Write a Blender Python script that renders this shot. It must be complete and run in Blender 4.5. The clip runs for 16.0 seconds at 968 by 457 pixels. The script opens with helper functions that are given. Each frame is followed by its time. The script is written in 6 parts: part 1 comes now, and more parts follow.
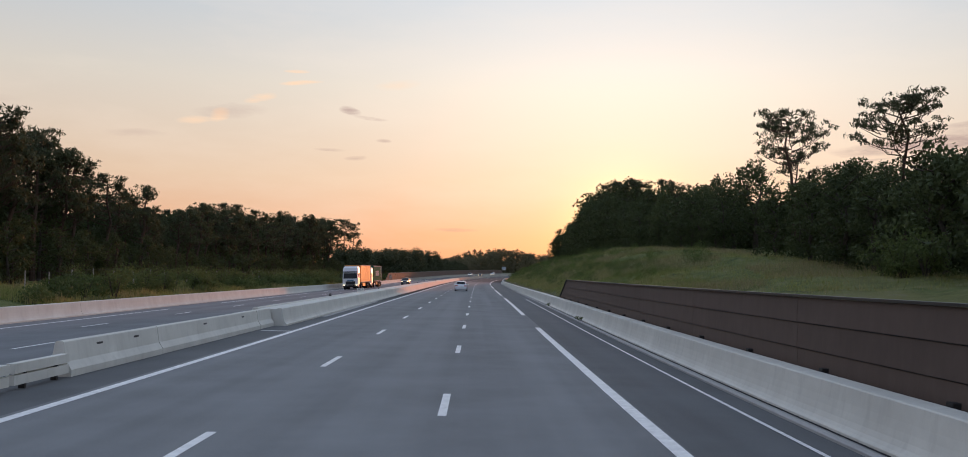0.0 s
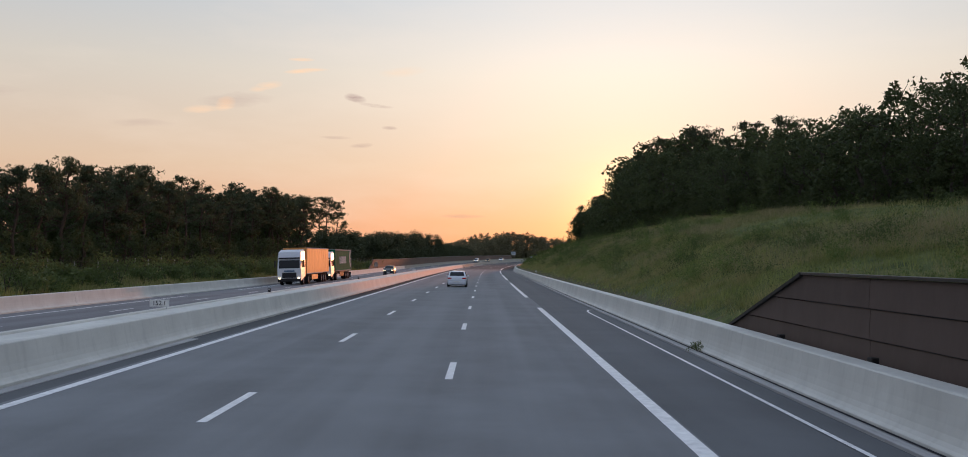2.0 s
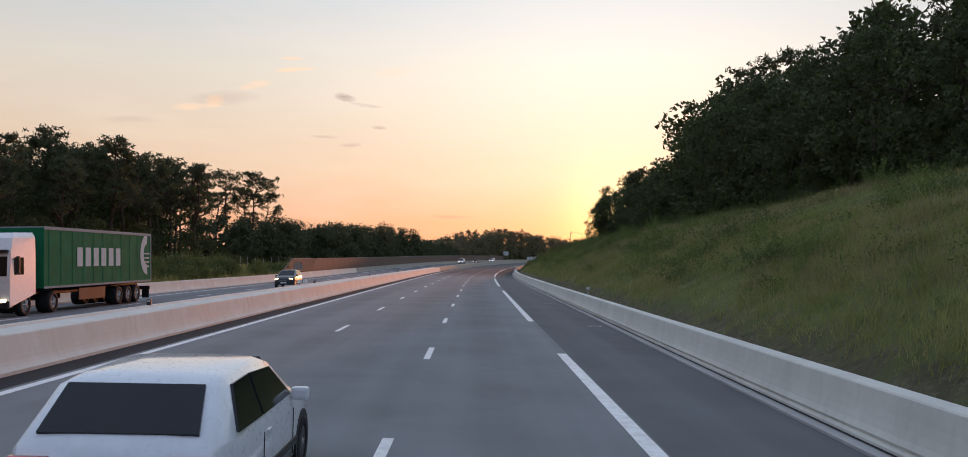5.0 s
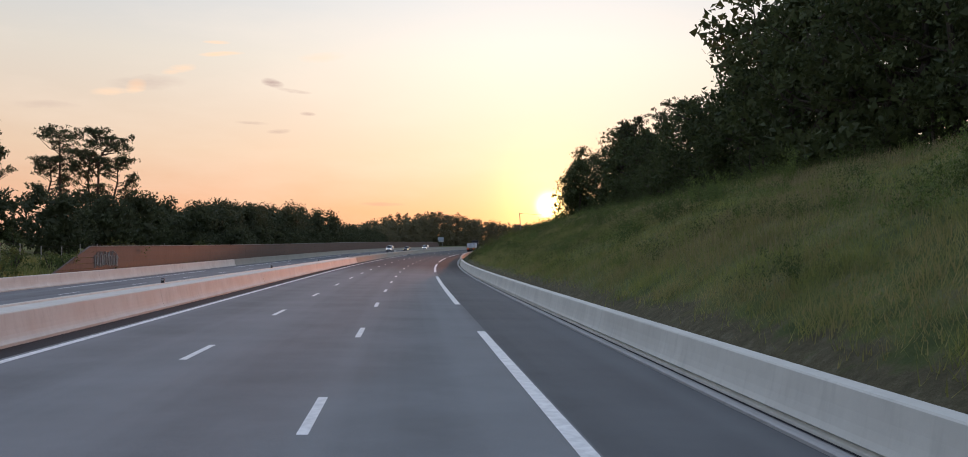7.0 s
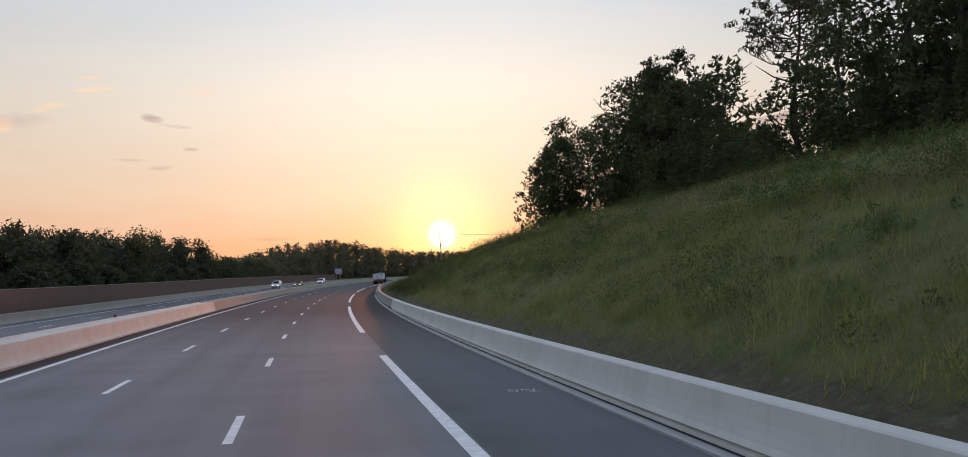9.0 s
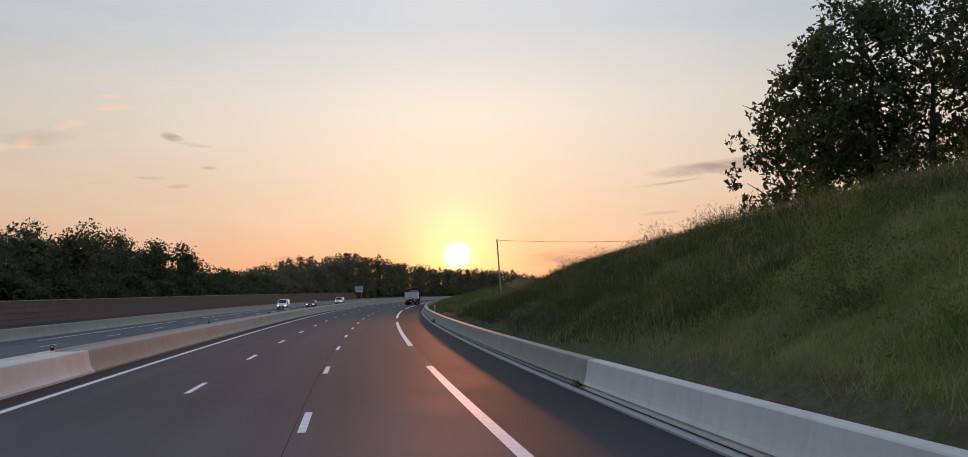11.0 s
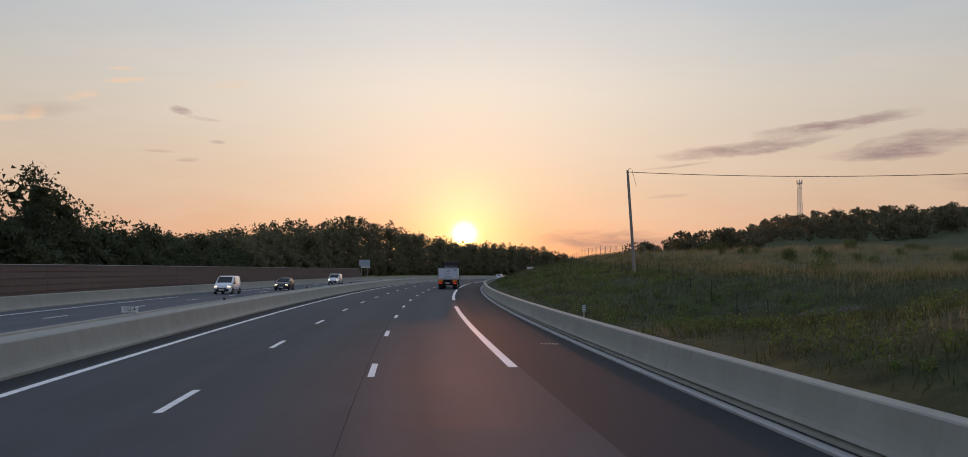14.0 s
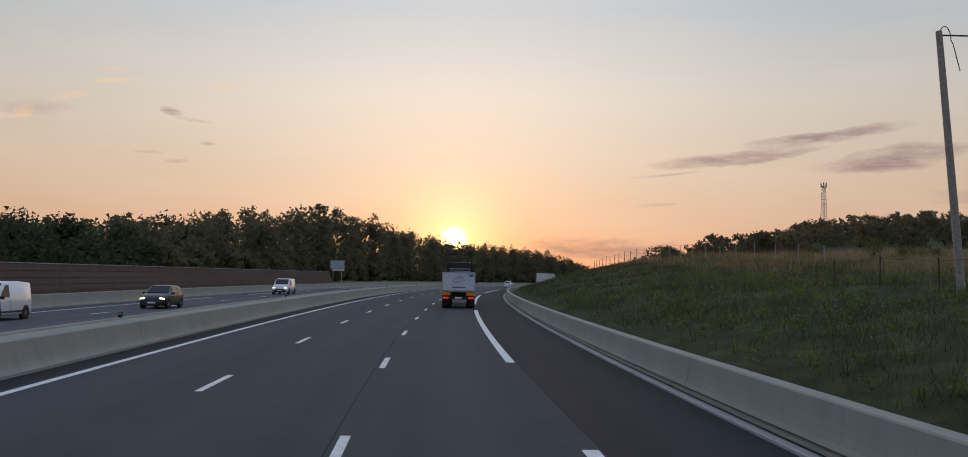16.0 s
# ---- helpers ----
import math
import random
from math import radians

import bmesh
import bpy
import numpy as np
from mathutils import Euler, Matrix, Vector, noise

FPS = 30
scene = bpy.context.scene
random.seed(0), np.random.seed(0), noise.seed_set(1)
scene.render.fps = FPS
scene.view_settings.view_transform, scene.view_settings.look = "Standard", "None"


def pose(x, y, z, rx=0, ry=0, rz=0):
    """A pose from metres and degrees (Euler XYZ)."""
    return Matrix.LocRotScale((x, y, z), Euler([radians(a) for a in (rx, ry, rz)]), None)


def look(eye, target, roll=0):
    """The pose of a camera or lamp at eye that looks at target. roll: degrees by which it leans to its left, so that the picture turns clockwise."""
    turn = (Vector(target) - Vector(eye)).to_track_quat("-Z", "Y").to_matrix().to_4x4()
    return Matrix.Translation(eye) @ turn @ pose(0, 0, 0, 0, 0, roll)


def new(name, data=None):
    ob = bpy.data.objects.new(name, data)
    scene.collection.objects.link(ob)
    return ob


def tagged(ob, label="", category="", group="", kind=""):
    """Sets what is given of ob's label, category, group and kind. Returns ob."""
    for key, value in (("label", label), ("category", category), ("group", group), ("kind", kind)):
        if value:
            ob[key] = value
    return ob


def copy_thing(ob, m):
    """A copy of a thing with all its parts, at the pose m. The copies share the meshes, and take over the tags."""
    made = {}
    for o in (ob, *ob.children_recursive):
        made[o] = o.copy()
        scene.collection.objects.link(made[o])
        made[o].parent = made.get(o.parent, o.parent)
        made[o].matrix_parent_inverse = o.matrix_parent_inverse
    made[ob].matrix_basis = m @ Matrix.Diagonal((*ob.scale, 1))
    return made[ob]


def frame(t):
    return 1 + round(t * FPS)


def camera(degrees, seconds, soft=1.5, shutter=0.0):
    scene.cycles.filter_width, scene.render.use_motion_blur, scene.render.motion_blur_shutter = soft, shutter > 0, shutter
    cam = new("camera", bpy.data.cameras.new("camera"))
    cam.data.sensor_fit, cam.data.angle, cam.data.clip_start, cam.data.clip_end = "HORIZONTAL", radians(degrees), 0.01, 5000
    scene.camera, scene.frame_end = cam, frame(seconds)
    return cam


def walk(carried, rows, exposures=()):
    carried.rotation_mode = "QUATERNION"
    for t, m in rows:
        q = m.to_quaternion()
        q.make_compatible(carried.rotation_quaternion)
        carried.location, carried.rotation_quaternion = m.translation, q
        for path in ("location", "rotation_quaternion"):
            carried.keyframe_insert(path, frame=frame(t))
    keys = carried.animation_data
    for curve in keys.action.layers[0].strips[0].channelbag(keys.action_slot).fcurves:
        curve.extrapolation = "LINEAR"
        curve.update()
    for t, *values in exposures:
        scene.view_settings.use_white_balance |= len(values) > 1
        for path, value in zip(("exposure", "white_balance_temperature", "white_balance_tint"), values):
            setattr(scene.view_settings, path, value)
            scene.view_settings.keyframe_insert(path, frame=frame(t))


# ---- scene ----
cam = camera(57.07, 16.0, soft=0.9)
walk(cam, [
    (0, pose(0.549, 5.517, 2.432, 92.72, -1.23, -0.63)),
    (0.5, pose(0.632, 17.945, 2.331, 92.66, -1.20, -0.43)),
    (1, pose(0.766, 30.365, 2.255, 92.36, -1.16, -0.23)),
    (1.5, pose(0.840, 42.754, 2.199, 91.79, -1.09, -0.12)),
    (2, pose(0.873, 55.147, 2.158, 91.81, -0.56, -0.16)),
    (2.5, pose(0.960, 67.497, 2.124, 92.15, -0.55, -0.16)),
    (3, pose(1.028, 79.806, 2.090, 93.00, -0.65, -0.35)),
    (5.5, pose(1.660, 141.428, 1.828, 91.52, -1.53, -1.38)),
    (6, pose(1.802, 153.796, 1.779, 91.27, -1.70, -2.91)),
    (6.5, pose(1.869, 166.197, 1.733, 91.16, -1.35, -4.41)),
    (7, pose(1.973, 178.590, 1.685, 91.11, -0.70, -5.32)),
    (7.5, pose(2.062, 190.965, 1.635, 91.74, 0.73, -11.48)),
    (8, pose(2.139, 203.317, 1.582, 92.98, 2.80, -12.45)),
    (8.5, pose(2.217, 215.655, 1.530, 92.93, 1.82, -12.23)),
    (9, pose(2.329, 227.990, 1.482, 92.93, 1.74, -12.12)),
    (9.5, pose(2.501, 240.323, 1.440, 93.25, 1.73, -11.62)),
    (12, pose(3.795, 301.960, 1.391, 94.55, 0.83, -11.15)),
    (12.5, pose(4.461, 314.293, 1.414, 93.48, 0.78, -10.98)),
    (13, pose(5.262, 326.623, 1.445, 93.43, 0.15, -10.91)),
    (13.5, pose(6.251, 338.941, 1.484, 93.14, -0.22, -10.78)),
    (14, pose(7.371, 351.239, 1.531, 93.01, -0.19, -10.77)),
    (14.5, pose(8.637, 363.477, 1.586, 93.00, -0.15, -10.88)),
    (15, pose(9.894, 375.677, 1.646, 92.93, -0.72, -11.11)),
    (15.5, pose(11.348, 387.883, 1.711, 92.93, -0.71, -11.32)),
    (16, pose(12.910, 400.071, 1.779, 93.40, -1.01, -11.51)),
], exposures=[(0, 0.10), (3, 0.04), (5.5, 0.2), (7, 0.2), (9, 0.08), (12, -0.15), (16, -0.2)])

# ---- world, sun ----
SUN_AZ, SUN_EL = radians(9.5), radians(2.62)      # azimuth clockwise from +y
SUN_DIR = Vector((math.sin(SUN_AZ) * math.cos(SUN_EL), math.cos(SUN_AZ) * math.cos(SUN_EL), math.sin(SUN_EL)))


class Nodes:
    """Short hand for building a node tree."""

    def __init__(self, tree):
        self.tree = tree
        tree.nodes.clear()

    def add(self, kind, **kw):
        node = self.tree.nodes.new(kind)
        for key, value in kw.items():
            if key in node.inputs.keys():
                self.put(node.inputs[key], value)
            elif key == "operation":
                node.operation = value
            elif key == "attribute_name":
                node.attribute_name = value
            elif key == "uv_map":
                node.uv_map = value
            elif key == "sky_type":
                node.sky_type = value
            elif key == "sun_disc":
                node.sun_disc = value
            elif key == "sun_elevation":
                node.sun_elevation = value
            elif key == "sun_rotation":
                node.sun_rotation = value
        return node

    def put(self, socket, value):
        if isinstance(value, bpy.types.NodeSocket):
            self.tree.links.new(value, socket)
        else:
            socket.default_value = value

    def math(self, op, a, b=0.0, c=0.0, clamp=False):
        node = self.tree.nodes.new("ShaderNodeMath")
        node.operation, node.use_clamp = op, clamp
        for i, value in enumerate((a, b, c)):
            self.put(node.inputs[i], value)
        return node.outputs[0]

    def ramp(self, fac, stops, mode="LINEAR"):
        node = self.tree.nodes.new("ShaderNodeValToRGB")
        ramp = node.color_ramp
        ramp.interpolation = mode
        while len(ramp.elements) < len(stops):
            ramp.elements.new(0.5)
        for el, (at_, col) in zip(ramp.elements, stops):
            el.position = at_
            el.color = (*col, 1) if len(col) == 3 else col
        self.put(node.inputs[0], fac)
        return node.outputs[0]

    def mix(self, fac, a, b, mode="MIX"):
        node = self.tree.nodes.new("ShaderNodeMix")
        node.data_type, node.blend_type = "RGBA", mode
        self.put(node.inputs[0], fac)
        for socket, value in ((node.inputs[6], a), (node.inputs[7], b)):
            if isinstance(value, (tuple, list)) and len(value) == 3:
                value = (*value, 1)
            self.put(socket, value)
        return node.outputs[2]

    def noise(self, vec, scale, detail=3, rough=0.55, out=0):
        node = self.tree.nodes.new("ShaderNodeTexNoise")
        self.put(node.inputs["Vector"], vec)
        node.inputs["Scale"].default_value = scale
        node.inputs["Detail"].default_value = detail
        node.inputs["Roughness"].default_value = rough
        return node.outputs[out]


def build_world():
    world = bpy.data.worlds.new("sky")
    scene.world = world
    world.use_nodes = True
    n = Nodes(world.node_tree)
    vec = n.add("ShaderNodeTexCoord").outputs["Generated"]
    sep = n.add("ShaderNodeSeparateXYZ", Vector=vec)
    dot = n.add("ShaderNodeVectorMath", operation="DOT_PRODUCT")
    n.put(dot.inputs[0], vec)
    dot.inputs[1].default_value = SUN_DIR
    d = dot.outputs["Value"]
    up = n.math("MAXIMUM", sep.outputs["Z"], 0.0)
    # clear dusk sky: peach at the horizon, cream, then pale grey blue overhead
    base = n.ramp(n.math("POWER", up, 0.6), [
        (0.0, (0.60, 0.27, 0.185)), (0.14, (0.73, 0.385, 0.24)), (0.25, (0.72, 0.52, 0.375)), (0.38, (0.66, 0.60, 0.525)),
        (0.48, (0.50, 0.555, 0.61)), (0.6, (0.56, 0.65, 0.78)), (1.0, (0.50, 0.62, 0.84))])
    # the half of the sky away from the sun is duller
    side = n.math("MULTIPLY_ADD", d, 0.5, 0.5, clamp=True)
    base = n.mix(side, n.mix(1.0, base, (0.55, 0.60, 0.75), "MULTIPLY"), base)
    # glow round the sun: a wide pale one high up, an orange band along the horizon, a yellow halo, and the disc
    ang = n.math("ARCCOSINE", n.math("MINIMUM", d, 1.0))
    az = n.math("MULTIPLY", n.math("ARCTAN2", sep.outputs["X"], sep.outputs["Y"]), 180 / math.pi)
    el = n.math("MULTIPLY", n.math("ARCSINE", sep.outputs["Z"]), 180 / math.pi)
    aside = n.math("DIVIDE", n.math("SUBTRACT", az, math.degrees(SUN_AZ)), 17.0)
    low_el = n.math("DIVIDE", el, 3.4)

    def bell(*terms):
        total = n.math("MULTIPLY", terms[0], terms[0])
        for q in terms[1:]:
            total = n.math("ADD", total, n.math("MULTIPLY", q, q))
        return n.math("POWER", 2.718, n.math("MULTIPLY", total, -1.0))

    def glow(under, tone, amount):
        grey = n.add("ShaderNodeCombineColor", Red=amount, Green=amount, Blue=amount).outputs[0]
        return n.mix(1.0, under, n.mix(1.0, tone, grey, "MULTIPLY"), "ADD")

    wide = n.math("MULTIPLY", bell(n.math("MULTIPLY", ang, 3.0)), n.math("MULTIPLY_ADD", up, 4.6, -0.02, clamp=True))
    col = glow(base, (0.37, 0.31, 0.26), wide)
    col = glow(col, (0.20, 0.05, 0.0), bell(aside, low_el))
    col = glow(col, (0.46, 0.17, 0.02), n.math("POWER", 2.718, n.math("MULTIPLY", ang, -15.0)))
    col = glow(col, (0.25, 0.38, 0.12), bell(n.math("MULTIPLY", ang, 20.0)))
    col = glow(col, (6.0, 4.2, 1.6), n.math("POWER", 2.718, n.math("MULTIPLY", n.math("POWER", n.math("DIVIDE", ang, 0.0125), 3.0), -1.0)))
    # streaks of cloud: azimuth, elevation, half length, half height, tilt (degrees), shade, cover
    sq = n.add("ShaderNodeMapping", Vector=vec)
    sq.inputs["Scale"].default_value = (9, 9, 34)
    wob = n.math("MULTIPLY", n.math("SUBTRACT", n.noise(sq.outputs[0], 1.0, 4, 0.6), 0.5), 1.0)
    fine = n.add("ShaderNodeMapping", Vector=vec)
    fine.inputs["Scale"].default_value = (22, 22, 120)
    wisp = n.math("MULTIPLY_ADD", n.noise(fine.outputs[0], 1.0, 6, 0.7), 3.0, -0.75, clamp=True)
    high = n.add("ShaderNodeMapping", Vector=vec)
    high.inputs["Scale"].default_value = (4, 4, 16)
    veil = n.math("MULTIPLY_ADD", n.noise(high.outputs[0], 1.0, 5, 0.6), 3.2, -1.45, clamp=True)
    col = n.mix(n.math("MULTIPLY", veil, 0.22), col, (0.95, 0.80, 0.68))
    dark, rosy, pale = (0.40, 0.28, 0.27), (0.38, 0.24, 0.24), (0.98, 0.66, 0.44)
    for a, e, w, h, tilt, tone, cover in (
            (-8.2, 9.85, 0.75, 0.26, -6, dark, 0.75), (-6.9, 9.55, 1.2, 0.13, -4, dark, 0.5), (-6.0, 8.15, 0.55, 0.13, -3, dark, 0.5), (-7.8, 7.0, 0.8, 0.17, 5, dark, 0.55), (-9.4, 7.45, 1.1, 0.1, -1, dark, 0.4),
            (-11.3, 11.45, 1.5, 0.17, 7, pale, 0.85), (-11.6, 12.2, 0.9, 0.13, 2, pale, 0.55), (-13.8, 10.5, 1.1, 0.3, 14, pale, 0.55), (-16.2, 9.3, 0.7, 0.55, 40, pale, 0.6), (-17.6, 8.9, 1.2, 0.3, 5, pale, 0.4),
            (-15.6, 9.6, 2.4, 0.5, 4, dark, 0.22), (-5.2, 11.6, 1.6, 0.3, 4, pale, 0.3), (-21.0, 7.8, 2.0, 0.3, 0, dark, 0.2), (-1.2, 2.6, 1.6, 0.14, 0, dark, 0.4),
            (32.5, 9.05, 5.2, 0.55, 6, dark, 0.85), (27.0, 7.9, 5.6, 0.45, 5, dark, 0.75), (36.6, 7.6, 5.4, 0.65, 6, dark, 0.8), (23.0, 6.9, 2.6, 0.1, 6, dark, 0.4), (30.0, 8.0, 3.0, 0.2, 8, dark, 0.5), (22.5, 5.0, 1.5, 0.15, 3, dark, 0.35),
            (18.9, 2.1, 5.6, 0.85, 1, rosy, 0.85), (42.0, 5.5, 5.0, 0.5, 4, dark, 0.4), (50.0, 8.0, 6.0, 0.6, 4, dark, 0.5), (-32.0, 9.0, 5.0, 0.5, 3, dark, 0.3)):
        c, t = math.cos(radians(tilt)), math.sin(radians(tilt))
        da, de = n.math("SUBTRACT", az, a), n.math("ADD", n.math("SUBTRACT", el, e), n.math("MULTIPLY", wob, h * 3.4))
        u = n.math("DIVIDE", n.math("ADD", n.math("MULTIPLY", da, c), n.math("MULTIPLY", de, t)), w)
        v = n.math("DIVIDE", n.math("SUBTRACT", n.math("MULTIPLY", de, c), n.math("MULTIPLY", da, t)), h)
        m = n.math("SUBTRACT", 1.0, n.math("ADD", n.math("MULTIPLY", u, u), n.math("MULTIPLY", v, v)), clamp=True)
        m = n.math("MULTIPLY", n.math("MULTIPLY", m, n.math("MULTIPLY", n.math("MULTIPLY_ADD", wob, 1.2, 1.25), wisp)), cover, clamp=True)
        col = n.mix(m, col, tone)
    low = n.add("ShaderNodeTexSky", sky_type="NISHITA", sun_disc=False, sun_elevation=SUN_EL, sun_rotation=SUN_AZ)
    bg = n.add("ShaderNodeBackground", Color=col, Strength=SKY_STRENGTH)
    air = n.add("ShaderNodeBackground", Color=low.outputs[0], Strength=0.008)
    both = n.add("ShaderNodeAddShader")
    n.put(both.inputs[0], bg.outputs[0])
    n.put(both.inputs[1], air.outputs[0])
    out = n.add("ShaderNodeOutputWorld")
    n.put(out.inputs["Surface"], both.outputs[0])


SKY_STRENGTH = 1.0
build_world()
sun_data = bpy.data.lights.new("sun", "SUN")
sun_data.energy, sun_data.angle, sun_data.color = 1.5, radians(0.55), (1.0, 0.31, 0.12)
sun = new("sun", sun_data)
sun.matrix_world = look((0, 0, 60), Vector((0, 0, 60)) - SUN_DIR)

# ---- the road's line: curvature and slope along its length s, in steps of 2 m ----
KNOT0, KNOT_STEP = -20.0, 44.0
CURVE = np.array([-0.032, -0.104, 0.041, -0.012, -0.076, -0.092, -0.358, -0.721, -0.647, -0.731, -0.974, -0.752, -1.146, -1.387, -1.550, -1.667]) * 1e-3
SLOPE = np.array([-1.442, -0.629, -0.266, -0.469, -0.377, -0.427, -0.289, 0.043, 0.309, 0.509, 0.586, 0.622, 0.550, 0.479, 0.422, 0.370]) * 1e-2
STEP = 2.0


def spline(values, s):
    """Natural cubic spline over the knots, flat outside them."""
    m = len(values)
    a = np.eye(m)
    b = np.zeros((m, m))
    for i in range(1, m - 1):
        a[i, i - 1:i + 2] = 1, 4, 1
        b[i, i - 1:i + 2] = 6, -12, 6
    m2 = np.linalg.solve(a, b @ values)
    x = np.clip((s - KNOT0) / KNOT_STEP, 0, m - 1.0001)
    i = x.astype(int)
    u = x - i
    w = 1 - u
    return w * values[i] + u * values[i + 1] + ((w ** 3 - w) * m2[i] + (u ** 3 - u) * m2[i + 1]) / 6


ROAD_S = np.arange(-220.0, 1100.0, STEP)
_k = spline(CURVE, ROAD_S)
_k[ROAD_S < KNOT0] = 0
_k[ROAD_S > 720] = 0
_th = np.cumsum(_k) * STEP
_sl = spline(SLOPE, ROAD_S)
_sl[ROAD_S < KNOT0] = SLOPE[0]
_sl[ROAD_S > 640] = 0
_at0 = int(np.argmin(abs(ROAD_S)))
ROAD_TH = _th - _th[_at0]
_line = np.stack([np.cumsum(-np.sin(ROAD_TH)), np.cumsum(np.cos(ROAD_TH)), np.cumsum(_sl)], 1) * STEP
ROAD_P = _line - _line[_at0]


def heading(s):
    return float(np.interp(s, ROAD_S, ROAD_TH))


def fall(s, off):
    """The far carriageway drains outward before the bend; depth below the near one's plane."""
    return -np.interp(s, [230, 420], [0.035, 0.0]) * np.clip(-9.5 - off, 0, 15.5)


def rp(s, off=0.0, dz=0.0):
    """The point at length s, off metres right of the dashed line between the right lanes, dz above the road."""
    dz += float(fall(s, off))
    x = (s - ROAD_S[0]) / STEP
    i = int(min(max(x, 0), len(ROAD_S) - 2))
    u = x - i
    p = ROAD_P[i] * (1 - u) + ROAD_P[i + 1] * u
    a = ROAD_TH[i] * (1 - u) + ROAD_TH[i + 1] * u
    return Vector((p[0] + math.cos(a) * off, p[1] + math.sin(a) * off, p[2] + dz))


def to_road(x, y):
    """Arrays of world x, y to s, off and the road's height there."""
    shape = x.shape
    x, y = x.ravel(), y.ravel()
    best = np.full(x.shape, 1e18)
    idx = np.zeros(x.shape, int)
    for i in range(0, len(ROAD_S), 3):
        d = (x - ROAD_P[i, 0]) ** 2 + (y - ROAD_P[i, 1]) ** 2
        m = d < best
        best[m], idx[m] = d[m], i
    a = ROAD_TH[idx]
    vx, vy = x - ROAD_P[idx, 0], y - ROAD_P[idx, 1]
    along = -np.sin(a) * vx + np.cos(a) * vy
    off = np.cos(a) * vx + np.sin(a) * vy
    s = ROAD_S[idx] + along
    return s.reshape(shape), off.reshape(shape), np.interp(s, ROAD_S, ROAD_P[:, 2]).reshape(shape)


# ---- materials ----
def material(name, rough=0.8, metal=0.0):
    mat = bpy.data.materials.new(name)
    mat.use_nodes = True
    n = Nodes(mat.node_tree)
    bsdf = n.add("ShaderNodeBsdfPrincipled", Roughness=rough, Metallic=metal)
    bsdf.inputs["Specular IOR Level"].default_value = 0.5 if rough < 0.6 else 0.25
    out = n.add("ShaderNodeOutputMaterial")
    n.put(out.inputs["Surface"], bsdf.outputs[0])
    pos = n.add("ShaderNodeNewGeometry").outputs["Position"]
    return mat, n, bsdf, pos


def bump(n, bsdf, height, strength=0.3, dist=0.02):
    b = n.add("ShaderNodeBump", Strength=strength, Distance=dist)
    n.put(b.inputs["Height"], height)
    n.put(bsdf.inputs["Normal"], b.outputs[0])


def plain(name, col, rough=0.5, metal=0.0, vary=0.12, scale=6.0, coat=0.0):
    """Paint, plastic, rubber: one colour with faint soiling."""
    mat, n, bsdf, pos = material(name, rough, metal)
    f = n.noise(pos, scale, 4, 0.6)
    dark = tuple(c * (1 - vary) for c in col)
    light = tuple(min(1, c * (1 + vary)) for c in col)
    n.put(bsdf.inputs["Base Color"], n.ramp(f, [(0.3, dark), (0.7, light)]))
    r = n.math("MULTIPLY_ADD", n.noise(pos, scale * 3, 2), 0.2, rough - 0.1)
    n.put(bsdf.inputs["Roughness"], r)
    bsdf.inputs["Coat Weight"].default_value = coat
    return mat


def glowing(name, col, strength):
    mat, n, bsdf, pos = material(name, 0.3)
    bsdf.inputs["Base Color"].default_value = (*col, 1)
    bsdf.inputs["Emission Color"].default_value = (*col, 1)
    bsdf.inputs["Emission Strength"].default_value = strength
    return mat


def asphalt(name, base, speck, darker_run=None):
    """Rolled asphalt with wheel tracks; the last argument: darker colour, chips, and the lengths between which they
    take over.
    """
    mat, n, bsdf, pos = material(name, 0.85)
    bsdf.inputs["Specular IOR Level"].default_value = 0.05
    grain = n.noise(pos, 55.0, 2, 0.7)
    patch = n.noise(pos, 0.35, 4, 0.6)
    # wheel tracks and wear run along the road: stretch a noise along it
    uv = n.add("ShaderNodeUVMap", uv_map="road").outputs[0]
    lane = n.add("ShaderNodeMapping", Vector=uv)
    lane.inputs["Scale"].default_value = (0.7, 0.008, 1.0)
    track = n.noise(lane.outputs[0], 1.0, 3, 0.5)
    along = n.add("ShaderNodeSeparateXYZ", Vector=uv).outputs["Y"]

    def tone(k, a, b):
        """A colour that turns from a to b along the road."""
        a = tuple(c * k for c in a)
        if darker_run is None:
            return (*a, 1)
        t = n.math("DIVIDE", n.math("SUBTRACT", n.math("MULTIPLY_ADD", patch, 8.0, along), darker_run[2] + 4.0), darker_run[3] - darker_run[2], clamp=True)
        return n.mix(t, a, tuple(c * k for c in b))

    later = darker_run[0] if darker_run else base
    col = n.mix(n.ramp(patch, [(0.3, (0, 0, 0)), (0.7, (1, 1, 1))]), tone(0.72, base, later), tone(1.0, base, later))
    col = n.mix(n.math("MULTIPLY", n.ramp(track, [(0.38, (0, 0, 0)), (0.62, (1, 1, 1))]), 0.34), col, tone(1.4, base, later))
    col = n.mix(n.math("MULTIPLY", n.ramp(grain, [(0.52, (0, 0, 0)), (0.68, (1, 1, 1))]), 0.35), col, tone(1.0, speck, darker_run[1] if darker_run else speck))
    n.put(bsdf.inputs["Base Color"], col)
    n.put(bsdf.inputs["Roughness"], n.math("MULTIPLY_ADD", patch, 0.2, 0.66))
    bump(n, bsdf, grain, 0.35, 0.01)
    return mat


